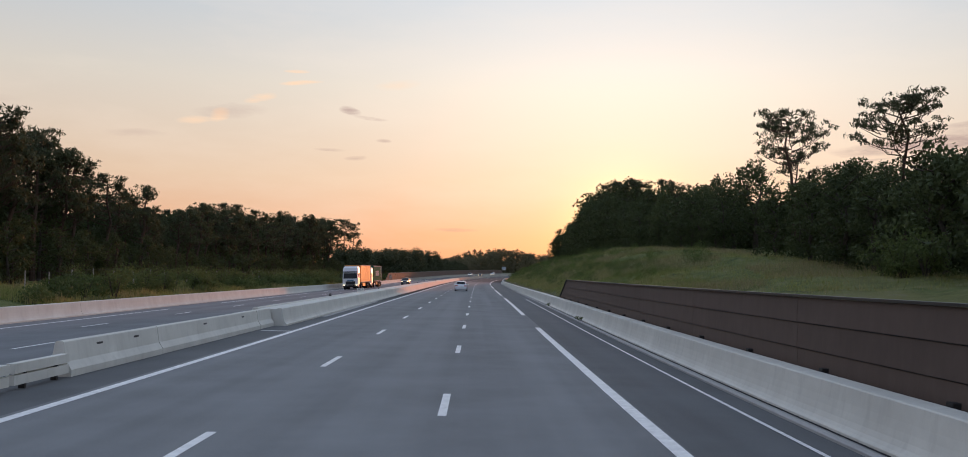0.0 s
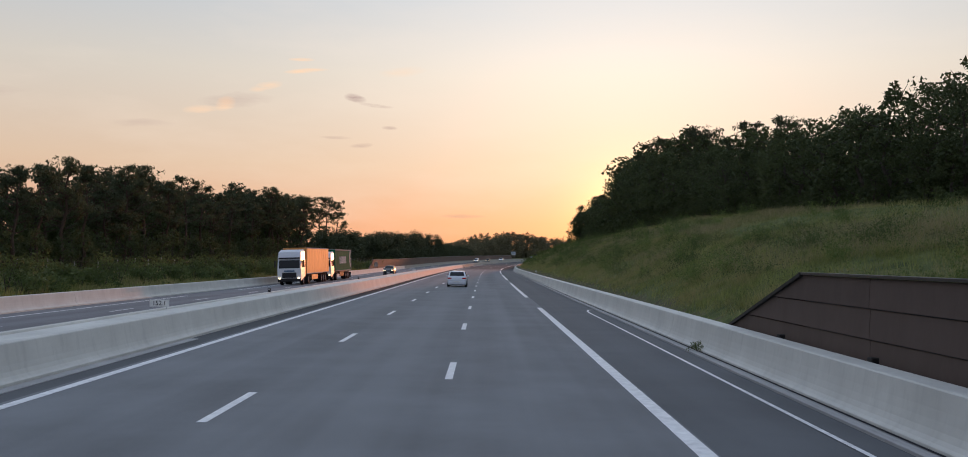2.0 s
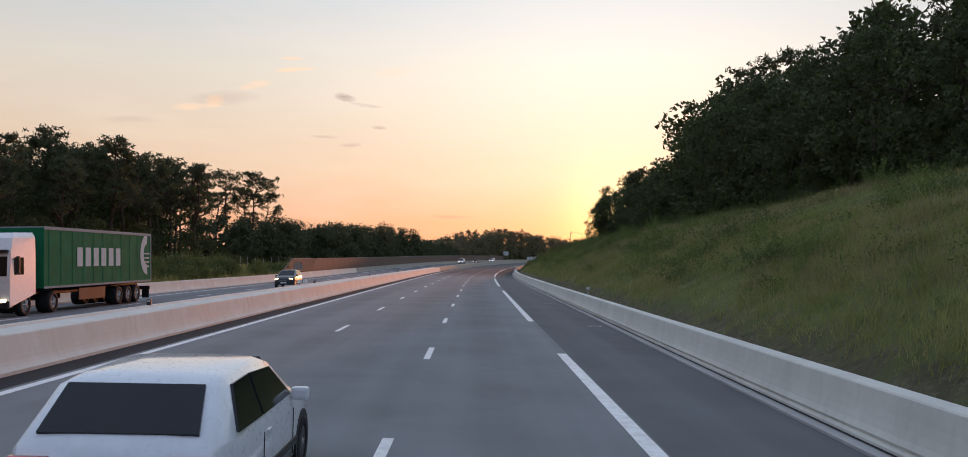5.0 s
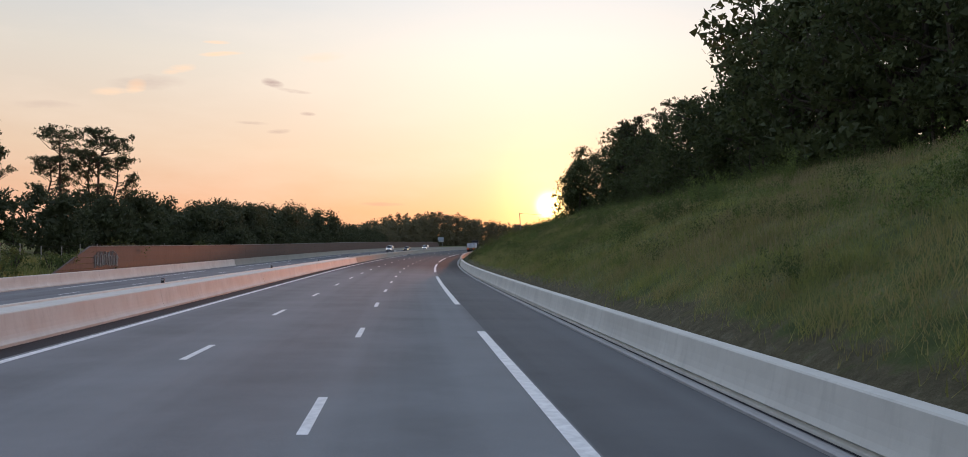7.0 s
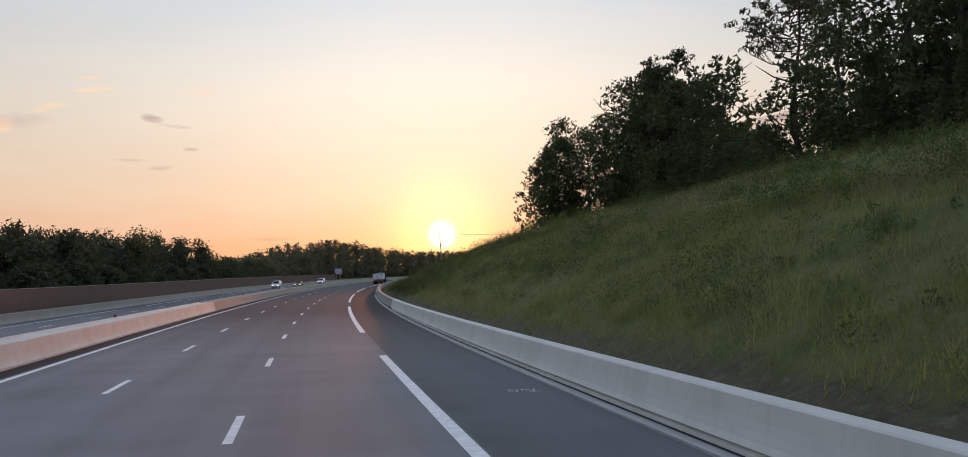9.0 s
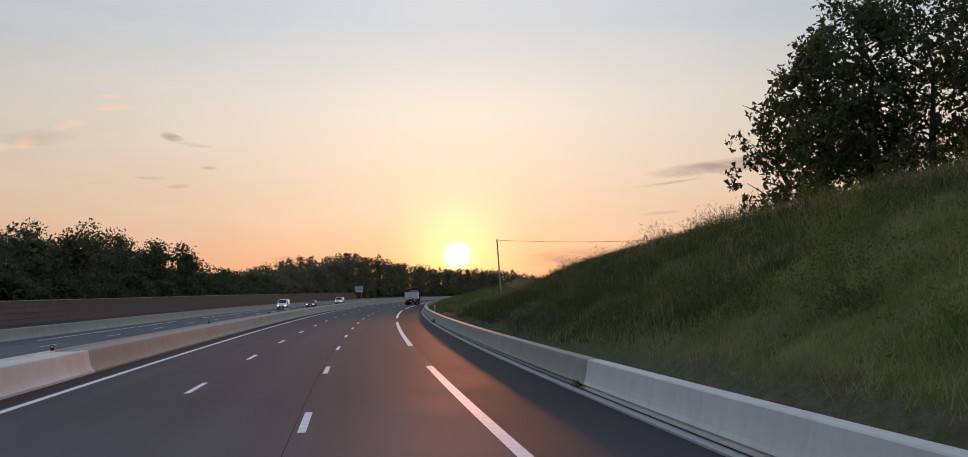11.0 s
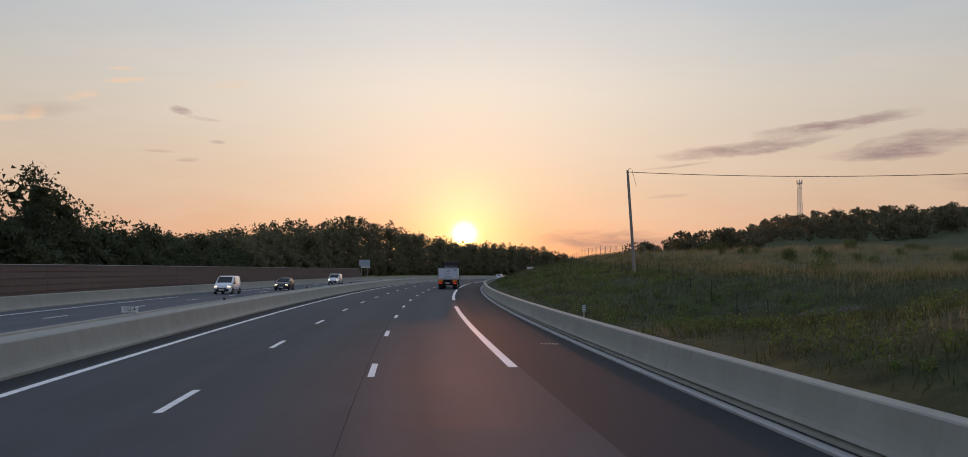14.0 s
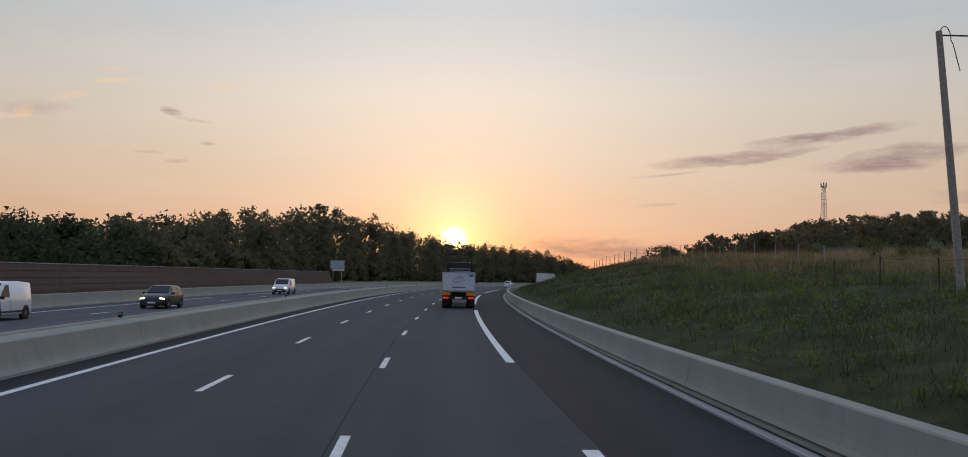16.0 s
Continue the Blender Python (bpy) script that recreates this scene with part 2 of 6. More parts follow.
def concrete(name, base, rough=0.72, gloss=0.12):
    mat, n, bsdf, pos = material(name, 0.85)
    big = n.noise(pos, 0.6, 5, 0.65)
    st = n.add("ShaderNodeMapping", Vector=pos)
    st.inputs["Scale"].default_value = (2.2, 2.2, 0.35)
    drip = n.noise(st.outputs[0], 2.0, 4, 0.6)
    fine = n.noise(pos, 40.0, 3, 0.6)
    col = n.ramp(big, [(0.25, tuple(c * 0.82 for c in base)), (0.6, base), (0.8, tuple(min(1, c * 1.15) for c in base))])
    col = n.mix(n.math("MULTIPLY", n.ramp(drip, [(0.52, (0, 0, 0)), (0.72, (1, 1, 1))]), 0.22), col, tuple(c * 0.5 for c in base))
    col = n.mix(n.math("MULTIPLY", fine, 0.25), col, tuple(c * 0.75 for c in base))
    n.put(bsdf.inputs["Base Color"], col)
    bsdf.inputs["Specular IOR Level"].default_value = gloss
    n.put(bsdf.inputs["Roughness"], n.math("MULTIPLY_ADD", big, 0.25, rough))
    bump(n, bsdf, fine, 0.2, 0.006)
    return mat


def leafy(name, dark, light, through_=0.25, straw=None):
    """Leaves, needles, grass: colour varies leaf by leaf and plant by plant, and some light passes; straw tells of growth that has dried in patches."""
    mat, n, bsdf, pos = material(name, 0.7)
    isl = n.add("ShaderNodeNewGeometry").outputs["Random Per Island"]
    obj = n.add("ShaderNodeObjectInfo").outputs["Random"]
    f = n.math("MULTIPLY_ADD", isl, 0.6, n.math("MULTIPLY", obj, 0.4))
    patch = n.noise(pos, 0.45, 3, 0.6)
    f = n.math("ADD", n.math("MULTIPLY", f, 0.65), n.math("MULTIPLY", patch, 0.35), clamp=True)
    col = n.ramp(f, [(0.15, dark), (0.85, light)])
    if straw:
        lush = n.ramp(n.noise(pos, 0.62, 4, 0.65), [(0.40, (0, 0, 0)), (0.56, (1, 1, 1))])
        col = n.mix(n.math("MULTIPLY", lush, 0.5), col, tuple(c * 0.62 for c in dark))
        dried = n.ramp(n.noise(pos, 0.33, 5, 0.7), [(0.44, (0, 0, 0)), (0.58, (1, 1, 1))])
        col = n.mix(n.math("MULTIPLY", dried, n.math("MULTIPLY_ADD", isl, 0.6, 0.25)), col, straw)
    n.put(bsdf.inputs["Base Color"], col)
    tr = n.add("ShaderNodeBsdfTranslucent", Color=col)
    mx = n.add("ShaderNodeMixShader")
    mx.inputs[0].default_value = through_
    n.put(mx.inputs[1], bsdf.outputs[0])
    n.put(mx.inputs[2], tr.outputs[0])
    n.put(n.tree.nodes["Material Output"].inputs["Surface"], mx.outputs[0])
    return mat


def bark(name, dark, light):
    mat, n, bsdf, pos = material(name, 0.9)
    st = n.add("ShaderNodeMapping", Vector=pos)
    st.inputs["Scale"].default_value = (6, 6, 1.3)
    f = n.noise(st.outputs[0], 2.5, 5, 0.7)
    n.put(bsdf.inputs["Base Color"], n.ramp(f, [(0.3, dark), (0.7, light)]))
    bump(n, bsdf, f, 0.8, 0.03)
    return mat


def earth(name):
    """Meadow ground: grass green, dry straw and bare soil in patches."""
    mat, n, bsdf, pos = material(name, 0.95)
    a = n.noise(pos, 0.09, 4, 0.6)
    b = n.noise(pos, 0.7, 5, 0.7)
    c = n.noise(pos, 9.0, 4, 0.7)
    col = n.ramp(b, [(0.36, (0.060, 0.088, 0.022)), (0.5, (0.135, 0.170, 0.045)), (0.64, (0.24, 0.245, 0.082))])
    col = n.mix(n.ramp(a, [(0.46, (0, 0, 0)), (0.66, (0.8, 0.8, 0.8))]), col, (0.22, 0.20, 0.075))
    col = n.mix(n.math("MULTIPLY", n.ramp(n.math("ADD", b, n.math("MULTIPLY", c, 0.25)), [(0.70, (0, 0, 0)), (0.80, (1, 1, 1))]), 0.6), col, (0.21, 0.185, 0.14))
    col = n.mix(n.math("MULTIPLY", c, 0.3), col, (0.07, 0.078, 0.03))
    # bare stony soil, and the rougher field growth with part of its shade in the dark colour, where the sheet says so
    kind = n.add("ShaderNodeSeparateColor", Color=n.add("ShaderNodeAttribute", attribute_name="cover").outputs["Color"])
    dirt = n.ramp(n.noise(pos, 3.0, 5, 0.7), [(0.3, (0.065, 0.055, 0.032)), (0.55, (0.125, 0.108, 0.064)), (0.75, (0.21, 0.19, 0.135))])
    edge = n.math("ADD", kind.outputs[0], n.math("MULTIPLY", n.math("SUBTRACT", b, 0.5), 1.6))
    col = n.mix(n.ramp(edge, [(0.45, (0, 0, 0)), (0.7, (1, 1, 1))]), col, dirt)
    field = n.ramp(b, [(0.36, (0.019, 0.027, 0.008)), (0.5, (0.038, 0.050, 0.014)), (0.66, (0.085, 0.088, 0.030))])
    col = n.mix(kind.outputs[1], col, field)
    fine = n.noise(pos, 26.0, 4, 0.75)
    col = n.mix(n.math("MULTIPLY", n.ramp(fine, [(0.42, (0, 0, 0)), (0.62, (1, 1, 1))]), 0.5), col, (0.045, 0.055, 0.02))
    n.put(bsdf.inputs["Base Color"], col)
    bump(n, bsdf, n.math("ADD", c, fine), 0.7, 0.1)
    return mat


def timber_panel(name, base):
    """Brown precast panel with a faint vertical ribbing and streaks."""
    mat, n, bsdf, pos = material(name, 0.85)
    rnd = n.add("ShaderNodeObjectInfo").outputs["Random"]
    st = n.add("ShaderNodeMapping", Vector=pos)
    st.inputs["Scale"].default_value = (1.5, 1.5, 0.8)
    f = n.noise(st.outputs[0], 1.6, 5, 0.6)
    g = n.noise(pos, 0.5, 3, 0.5)
    col = n.ramp(f, [(0.25, tuple(c * 0.84 for c in base)), (0.75, tuple(c * 1.14 for c in base))])
    col = n.mix(n.math("MULTIPLY", g, 0.35), col, tuple(c * 0.55 for c in base))
    col = n.mix(n.math("MULTIPLY", rnd, 0.25), col, tuple(c * 1.3 for c in base))
    n.put(bsdf.inputs["Base Color"], col)
    bump(n, bsdf, f, 0.5, 0.02)
    return mat


M_ROAD = asphalt("asphalt_lane", (0.203, 0.211, 0.211), (0.29, 0.29, 0.295), ((0.071, 0.076, 0.081), (0.16, 0.16, 0.162), 262.0, 300.0))
M_SHOULDER = asphalt("asphalt_shoulder", (0.136, 0.142, 0.143), (0.17, 0.17, 0.175), ((0.038, 0.040, 0.043), (0.09, 0.09, 0.095), 255.0, 298.0))
M_STRIP = asphalt("asphalt_median_strip", (0.136, 0.142, 0.143), (0.17, 0.17, 0.175), ((0.038, 0.040, 0.043), (0.09, 0.09, 0.095), 70.0, 120.0))
M_OPP = asphalt("asphalt_far_lane", (0.185, 0.195, 0.20), (0.26, 0.26, 0.265), ((0.105, 0.113, 0.122), (0.20, 0.20, 0.205), 285.0, 345.0))
M_PAINT = plain("road_paint", (0.74, 0.74, 0.72), 0.6, vary=0.16, scale=5.0)
M_CONC = concrete("barrier_concrete", (0.66, 0.65, 0.585), 0.62, 0.10)
M_CONC_OLD = concrete("weathered_concrete", (0.345, 0.345, 0.30), 0.66, 0.06)
M_SEAL = plain("bitumen_seal", (0.045, 0.045, 0.048), 0.95, vary=0.3)
M_SEAL.node_tree.nodes["Principled BSDF"].inputs["Specular IOR Level"].default_value = 0.02
M_KERB = concrete("kerb_concrete", (0.42, 0.415, 0.40))
M_BROWN = timber_panel("brown_panel", (0.110, 0.080, 0.066))
M_BROWN_FAR = timber_panel("red_brown_panel", (0.135, 0.098, 0.083))
M_EARTH = earth("meadow")
M_BARK = bark("pine_bark", (0.035, 0.024, 0.018), (0.12, 0.08, 0.055))
M_BARK_OAK = bark("oak_bark", (0.03, 0.026, 0.02), (0.10, 0.085, 0.065))
M_PINE = leafy("pine_needles", (0.042, 0.052, 0.028), (0.10, 0.115, 0.055), 0.4)
M_OAK = leafy("oak_leaves", (0.038, 0.053, 0.022), (0.098, 0.122, 0.047), 0.35)
M_MID = leafy("woodland_leaves", (0.042, 0.053, 0.028), (0.100, 0.112, 0.054), 0.35)
M_BUSH = leafy("bush_leaves", (0.055, 0.080, 0.026), (0.140, 0.175, 0.057), 0.4)
M_GRASS = leafy("grass_blades", (0.150, 0.190, 0.050), (0.40, 0.395, 0.130), 0.55, (0.38, 0.30, 0.15))
M_HERB = leafy("herb_leaves", (0.052, 0.080, 0.024), (0.125, 0.160, 0.050), 0.4)
# field growth: part of its shade is put into these darker greens
M_DIM_FIELD = leafy("field_weeds", (0.033, 0.043, 0.013), (0.09, 0.096, 0.034), 0.4)
M_DRY = leafy("dry_grass", (0.20, 0.17, 0.08), (0.42, 0.36, 0.20), 0.45)
M_WEED = leafy("weed_leaves", (0.085, 0.130, 0.034), (0.21, 0.265, 0.078), 0.45)
# distance haze is put into this paler leaf colour
M_HAZY_WOODS = leafy("far_leaves", (0.10, 0.10, 0.06), (0.20, 0.18, 0.10), 0.5)
M_STONE = concrete("broken_stone", (0.19, 0.178, 0.16))
M_SPRAY = plain("sprayed_paint", (0.42, 0.40, 0.37), 0.8, vary=0.3)
M_POST = plain("grey_wood_post", (0.30, 0.28, 0.245), 0.9, vary=0.3, scale=12)
M_STEEL = plain("galvanised_steel", (0.45, 0.46, 0.47), 0.45, 0.8)
M_BLACK = plain("black_plastic", (0.012, 0.012, 0.013), 0.5)
M_RUBBER = plain("tyre_rubber", (0.016, 0.016, 0.017), 0.85, vary=0.3)
M_WHITE = plain("white_paint", (0.72, 0.73, 0.74), 0.35, vary=0.06, coat=0.4)
M_GLASS = plain("dark_window_glass", (0.01, 0.012, 0.014), 0.12, vary=0.05)
M_GLASS.node_tree.nodes["Principled BSDF"].inputs["Specular IOR Level"].default_value = 0.35
M_REDLAMP = glowing("red_lamp", (0.8, 0.04, 0.02), 0.5)
M_HEAD = glowing("head_lamp", (1.0, 0.80, 0.50), 2.2)
M_PLATE = plain("plate_white", (0.7, 0.7, 0.66), 0.5)
M_CHASSIS = plain("dirty_chassis_steel", (0.03, 0.029, 0.028), 0.7, 0.3, vary=0.3)
M_BLUEGREY = plain("blue_grey_ink", (0.08, 0.17, 0.26), 0.5)


# ---- building helpers ----
def mesh_object(name, bm, mat, parent=None, label="", smooth=False):
    me = bpy.data.meshes.new(name)
    bm.to_mesh(me)
    bm.free()
    for m in (mat if isinstance(mat, (list, tuple)) else [mat]):
        me.materials.append(m)
    if smooth:
        me.polygons.foreach_set("use_smooth", [True] * len(me.polygons))
    ob = new(name, me)
    if parent:
        ob.parent = parent
    if label:
        ob["label"] = label
    return ob


def part(name, bm, mat, parent, label="", smooth=False):
    return mesh_object(name, bm, mat, parent, label, smooth)


def raw_mesh(name, verts, faces, mat, parent=None, smooth=False):
    """A mesh from numpy arrays of vertices (n, 3) and faces (m, 3 or 4)."""
    me = bpy.data.meshes.new(name)
    k = faces.shape[1]
    me.vertices.add(len(verts))
    me.vertices.foreach_set("co", np.asarray(verts, np.float32).ravel())
    me.loops.add(faces.size)
    me.loops.foreach_set("vertex_index", faces.astype(np.int32).ravel())
    me.polygons.add(len(faces))
    me.polygons.foreach_set("loop_start", np.arange(0, faces.size, k, dtype=np.int32))
    me.polygons.foreach_set("loop_total", np.full(len(faces), k, np.int32))
    if smooth:
        me.polygons.foreach_set("use_smooth", [True] * len(faces))
    me.update(calc_edges=True)
    me.materials.append(mat)
    ob = new(name, me)
    if parent:
        ob.parent = parent
    return ob


def empty(name, m=None):
    ob = new(name)
    ob.empty_display_size = 0.2
    if m is not None:
        ob.matrix_world = m
    return ob


def box(bm, size, at=(0, 0, 0), bevel=0.0, rot=None, taper=None):
    """Adds a box with its centre at at; taper=(x, y) scales its top."""
    r = bmesh.ops.create_cube(bm, size=1)
    vs = r["verts"]
    for v in vs:
        v.co = Vector((v.co.x * size[0], v.co.y * size[1], v.co.z * size[2]))
        if taper and v.co.z > 0:
            v.co.x *= taper[0]
            v.co.y *= taper[1]
    if bevel:
        es = list({e for v in vs for e in v.link_edges})
        rb = bmesh.ops.bevel(bm, geom=es, offset=bevel, segments=2, affect="EDGES", profile=0.6)
        vs = list({v for f in rb["faces"] for v in f.verts} | {v for v in vs if v.is_valid})
    for v in vs:
        if rot is not None:
            v.co = rot @ v.co
        v.co += Vector(at)
    return vs


def tube(bm, a, b, r0, r1=None, sides=10, caps=True):
    """Adds a tapered round bar from a to b."""
    a, b = Vector(a), Vector(b)
    r1 = r0 if r1 is None else r1
    q = (b - a).to_track_quat("Z", "Y").to_matrix()
    rings = []
    for c, r in ((a, r0), (b, r1)):
        rings.append([bm.verts.new(c + q @ Vector((math.cos(t) * r, math.sin(t) * r, 0))) for t in (2 * math.pi * i / sides for i in range(sides))])
    for i in range(sides):
        j = (i + 1) % sides
        bm.faces.new((rings[0][i], rings[0][j], rings[1][j], rings[1][i]))
    if caps:
        bm.faces.new(rings[0][::-1])
        bm.faces.new(rings[1])


def cord(bm, pts, r, sides=6):
    """One unbroken round cord through points."""
    rings = []
    for i, p in enumerate(pts):
        d = (pts[min(i + 1, len(pts) - 1)] - pts[max(i - 1, 0)]).to_track_quat("Z", "Y").to_matrix()
        rings.append([bm.verts.new(p + d @ Vector((math.cos(t) * r, math.sin(t) * r, 0))) for t in (2 * math.pi * k / sides for k in range(sides))])
    for a, b in zip(rings, rings[1:]):
        for k in range(sides):
            m = (k + 1) % sides
            bm.faces.new((a[k], a[m], b[m], b[k]))
    bm.faces.new(rings[0][::-1])
    bm.faces.new(rings[-1])


def sweep(name, s0, s1, profile, mat, ds=4.0, closed=False, parent=None, uv=False):
    """A profile of (off, z) points drawn along the road from s0 to s1."""
    n = max(2, int(math.ceil((s1 - s0) / ds)) + 1)
    k = len(profile)
    verts, faces, uvs = [], [], []
    for i in range(n):
        s = s0 + (s1 - s0) * i / (n - 1)
        for off, z in profile:
            w = float(np.interp(s, [110, 165], [0, 1]))                  # the shoulder widens a little
            w *= 0.25 if 6.0 < off < 6.7 else (0.12 if 6.7 <= off < 6.95 else 0.0)
            verts.append(rp(s, off + w, z))
            uvs.append((off, s))
    for i in range(n - 1):
        for j in range(k if closed else k - 1):
            a, b = i * k + j, i * k + (j + 1) % k
            faces.append((a, b, b + k, a + k))
    if closed:
        faces.append(tuple(range(k))[::-1])
        faces.append(tuple((n - 1) * k + j for j in range(k)))
    me = bpy.data.meshes.new(name)
    me.from_pydata(verts, [], faces)
    me.materials.append(mat)
    if uv:
        layer = me.uv_layers.new(name="road")
        for lp in me.loops:
            layer.data[lp.index].uv = uvs[lp.vertex_index]
    ob = new(name, me)
    if parent:
        ob.parent = parent
    return ob


# ---- carriageways, markings, barriers ----
S0, S1 = -60.0, 800.0

LEFT_LINE, DASH_LEFT, DASH_RIGHT, RIGHT_LINE = -7.11, -3.5, 0.0, 3.595
KERB, BAR_R = 6.32, 6.62
MED_R, MED_L = -8.15, -10.0
OPP_EDGE, OPP_BAR = -21.4, -23.3

OLD = 300.0      # weathered concrete from here on
tagged(sweep("road", S0, S1, [(LEFT_LINE - 0.25, 0.0), (-3.5, 0.0), (0, 0.0), (RIGHT_LINE + 0.16, 0.0)], M_ROAD, uv=True),
       "grey asphalt motorway lanes with worn wheel tracks", "road", kind="structure")
tagged(sweep("road_shoulder_right", S0, S1, [(RIGHT_LINE + 0.16, 0.0), (KERB, -0.01)], M_SHOULDER, uv=True),
       "dark asphalt hard shoulder beside the lanes", "road", kind="structure")
tagged(sweep("road_shoulder_median", S0, S1, [(MED_R, 0.0), (LEFT_LINE - 0.25, 0.0)], M_STRIP, uv=True),
       "narrow dark asphalt strip beside the median barrier", "road", kind="structure")
tagged(sweep("road_opposite", S0, S1, [(OPP_BAR - 0.3, 0.0), (-16.0, 0.0), (-9.5, 0.0)], M_OPP, uv=True),
       "grey asphalt carriageway for oncoming traffic", "road", kind="structure")

ROAD_MARKS = empty("road_markings")
tagged(ROAD_MARKS, "white painted motorway lane lines on asphalt", "road marking", kind="structure")


def stripe(name, s0, s1, off, width, lift=0.005, ds=4.0):
    return sweep(name, s0, s1, [(off - width / 2, lift), (off + width / 2, lift)], M_PAINT, ds=ds, parent=ROAD_MARKS)


stripe("edge_line", S0, S1, LEFT_LINE, 0.22)
for i in range(-5, 60):
    stripe("lane_dash", 3.55 + 13 * i, 3.55 + 13 * i + 3, DASH_LEFT, 0.16, ds=3)
    stripe("lane_dash", 8.59 + 13 * i, 8.59 + 13 * i + 3, DASH_RIGHT, 0.16, ds=3)
    stripe("far_lane_dash", 3.55 + 5 + 13 * i, 3.55 + 8 + 13 * i, -14.4, 0.16, ds=3)
    stripe("far_lane_dash", 3.55 + 5 + 13 * i, 3.55 + 8 + 13 * i, -17.9, 0.16, ds=3)
for i in range(-1, 14):
    stripe("shoulder_line", 10.57 + 52 * i, 10.57 + 52 * i + 39, RIGHT_LINE, 0.25)
    stripe("far_shoulder_line", 10.57 + 20 + 52 * i, 10.57 + 59 + 52 * i, OPP_EDGE, 0.22)
stripe("far_edge_line", S0, S1, MED_L - 0.9, 0.2)
# thin line that narrows the shoulder beside the wall, with a hooked end at the kerb
stripe("thin_line", S0, 97.2, 5.72, 0.09)
bm = bmesh.new()
bend = [rp(97.2 + 3.0 * math.sin(math.pi / 2 * i / 10), 5.72 + 0.5 * (1 - math.cos(math.pi / 2 * i / 10)), 0.005) for i in range(11)]
edges = []
for i, p in enumerate(bend):
    d = (bend[min(i + 1, 10)] - bend[max(i - 1, 0)]).cross(Vector((0, 0, 1))).normalized() * 0.045
    edges.append((bm.verts.new(p - d), bm.verts.new(p + d)))
for (a, b), (c, d) in zip(edges, edges[1:]):
    bm.faces.new((a, b, d, c))
part("thin_line_hook", bm, M_PAINT, ROAD_MARKS)


def barrier_profile(inner, outer, height=0.8):
    """Concrete safety barrier: a foot, a battered face and a narrow rounded top. inner is the foot on the traffic side."""
    d = 1 if outer > inner else -1
    w = abs(outer - inner)
    pts = [(0.0, -0.3), (0.0, 0.075), (0.015, 0.09), (0.055, 0.115), (0.10, 0.17), (0.14, 0.26), (0.172, 0.38), (0.20, 0.52), (0.235, height - 0.025), (0.26, height), (w - 0.03, height), (w, height - 0.03), (w, -0.3)]
    pts = [(inner + d * x, z) for x, z in pts]
    return pts if d < 0 else pts[::-1]


def barrier(name, inner, outer, s0, s1, label, height=0.8, piece=24.0):
    """Cast in lengths, with a narrow joint between them."""
    top = empty(name)
    tagged(top, label, "barrier", kind="structure")
    s = s0
    while s < s1:
        e = min(s + piece, s1)
        sweep("barrier_length", s + 0.012, e - 0.012, barrier_profile(inner, outer, height), M_CONC if s < OLD else M_CONC_OLD, closed=True, parent=top)
        s = e
    return top


barrier("barrier_right", BAR_R, 7.32, S0, 760, "pale grey cast concrete safety barrier beside the shoulder", 0.80)
# the median: two battered faces with a filled top between them, from where the loose blocks end
MED_START = 46.8
median = empty("barrier_median")
tagged(median, "pale concrete median barrier catching orange sunlight", "barrier", kind="structure")
FACE = [(0.0, -0.3), (0.0, 0.075), (0.015, 0.09), (0.055, 0.115), (0.10, 0.17), (0.14, 0.26), (0.172, 0.38), (0.20, 0.52), (0.245, 0.775), (0.27, 0.80)]
MED_PROFILE = [(-8.15 - x, z) for x, z in FACE] + [(-8.62, 0.80), (-8.64, 0.765), (-9.50, 0.765), (-9.52, 0.82)] + [(-10.0 + x, z + (0.02 if z > 0.7 else 0) - (0.3 if z < 0 else 0)) for x, z in FACE[::-1]]
s = MED_START
while s < 760:
    e = min(s + 24, 760)
    sweep("barrier_length", s + 0.012, e - 0.012, MED_PROFILE, M_CONC if s < OLD else M_CONC_OLD, closed=True, parent=median)
    s = e
barrier("barrier_opposite", OPP_BAR, -24.0, S0, 760, "pale concrete barrier along the far carriageway", 0.85)


def loose_block(s0, s1, off, holes):
    """One movable concrete barrier block with lifting holes, on the asphalt."""
    top = empty("barrier_block")
    prof = [(off, 0.0), (off, 0.16), (off - 0.12, 0.34), (off - 0.20, 0.79), (off - 0.23, 0.81), (off - 0.37, 0.81), (off - 0.40, 0.79), (off - 0.48, 0.34), (off - 0.60, 0.16), (off - 0.60, 0.0)]
    sweep("body", s0, s1, prof, M_CONC, closed=True, parent=top)
    for h in holes:
        bm = bmesh.new()
        a = rp(s0 + h, off - 0.178, 0.60)
        box(bm, (0.02, 0.36, 0.13), (0, 0, 0), 0.006)
        ob = part("lifting_hole", bm, M_BLACK, top, "dark lifting slot")
        ob.matrix_basis = Matrix.Translation(a) @ Matrix.Rotation(heading(s0), 4, "Z")
    tagged(top, "loose pale concrete barrier block with dark lifting slots", "barrier block", "loose barrier blocks of the median gap")
    return top


loose_block(26.2, 32.15, -8.70, (1.9, 4.3))
loose_block(32.25, 44.15, -8.72, (4.6, 9.6))
loose_block(44.25, 46.7, -8.72, ())
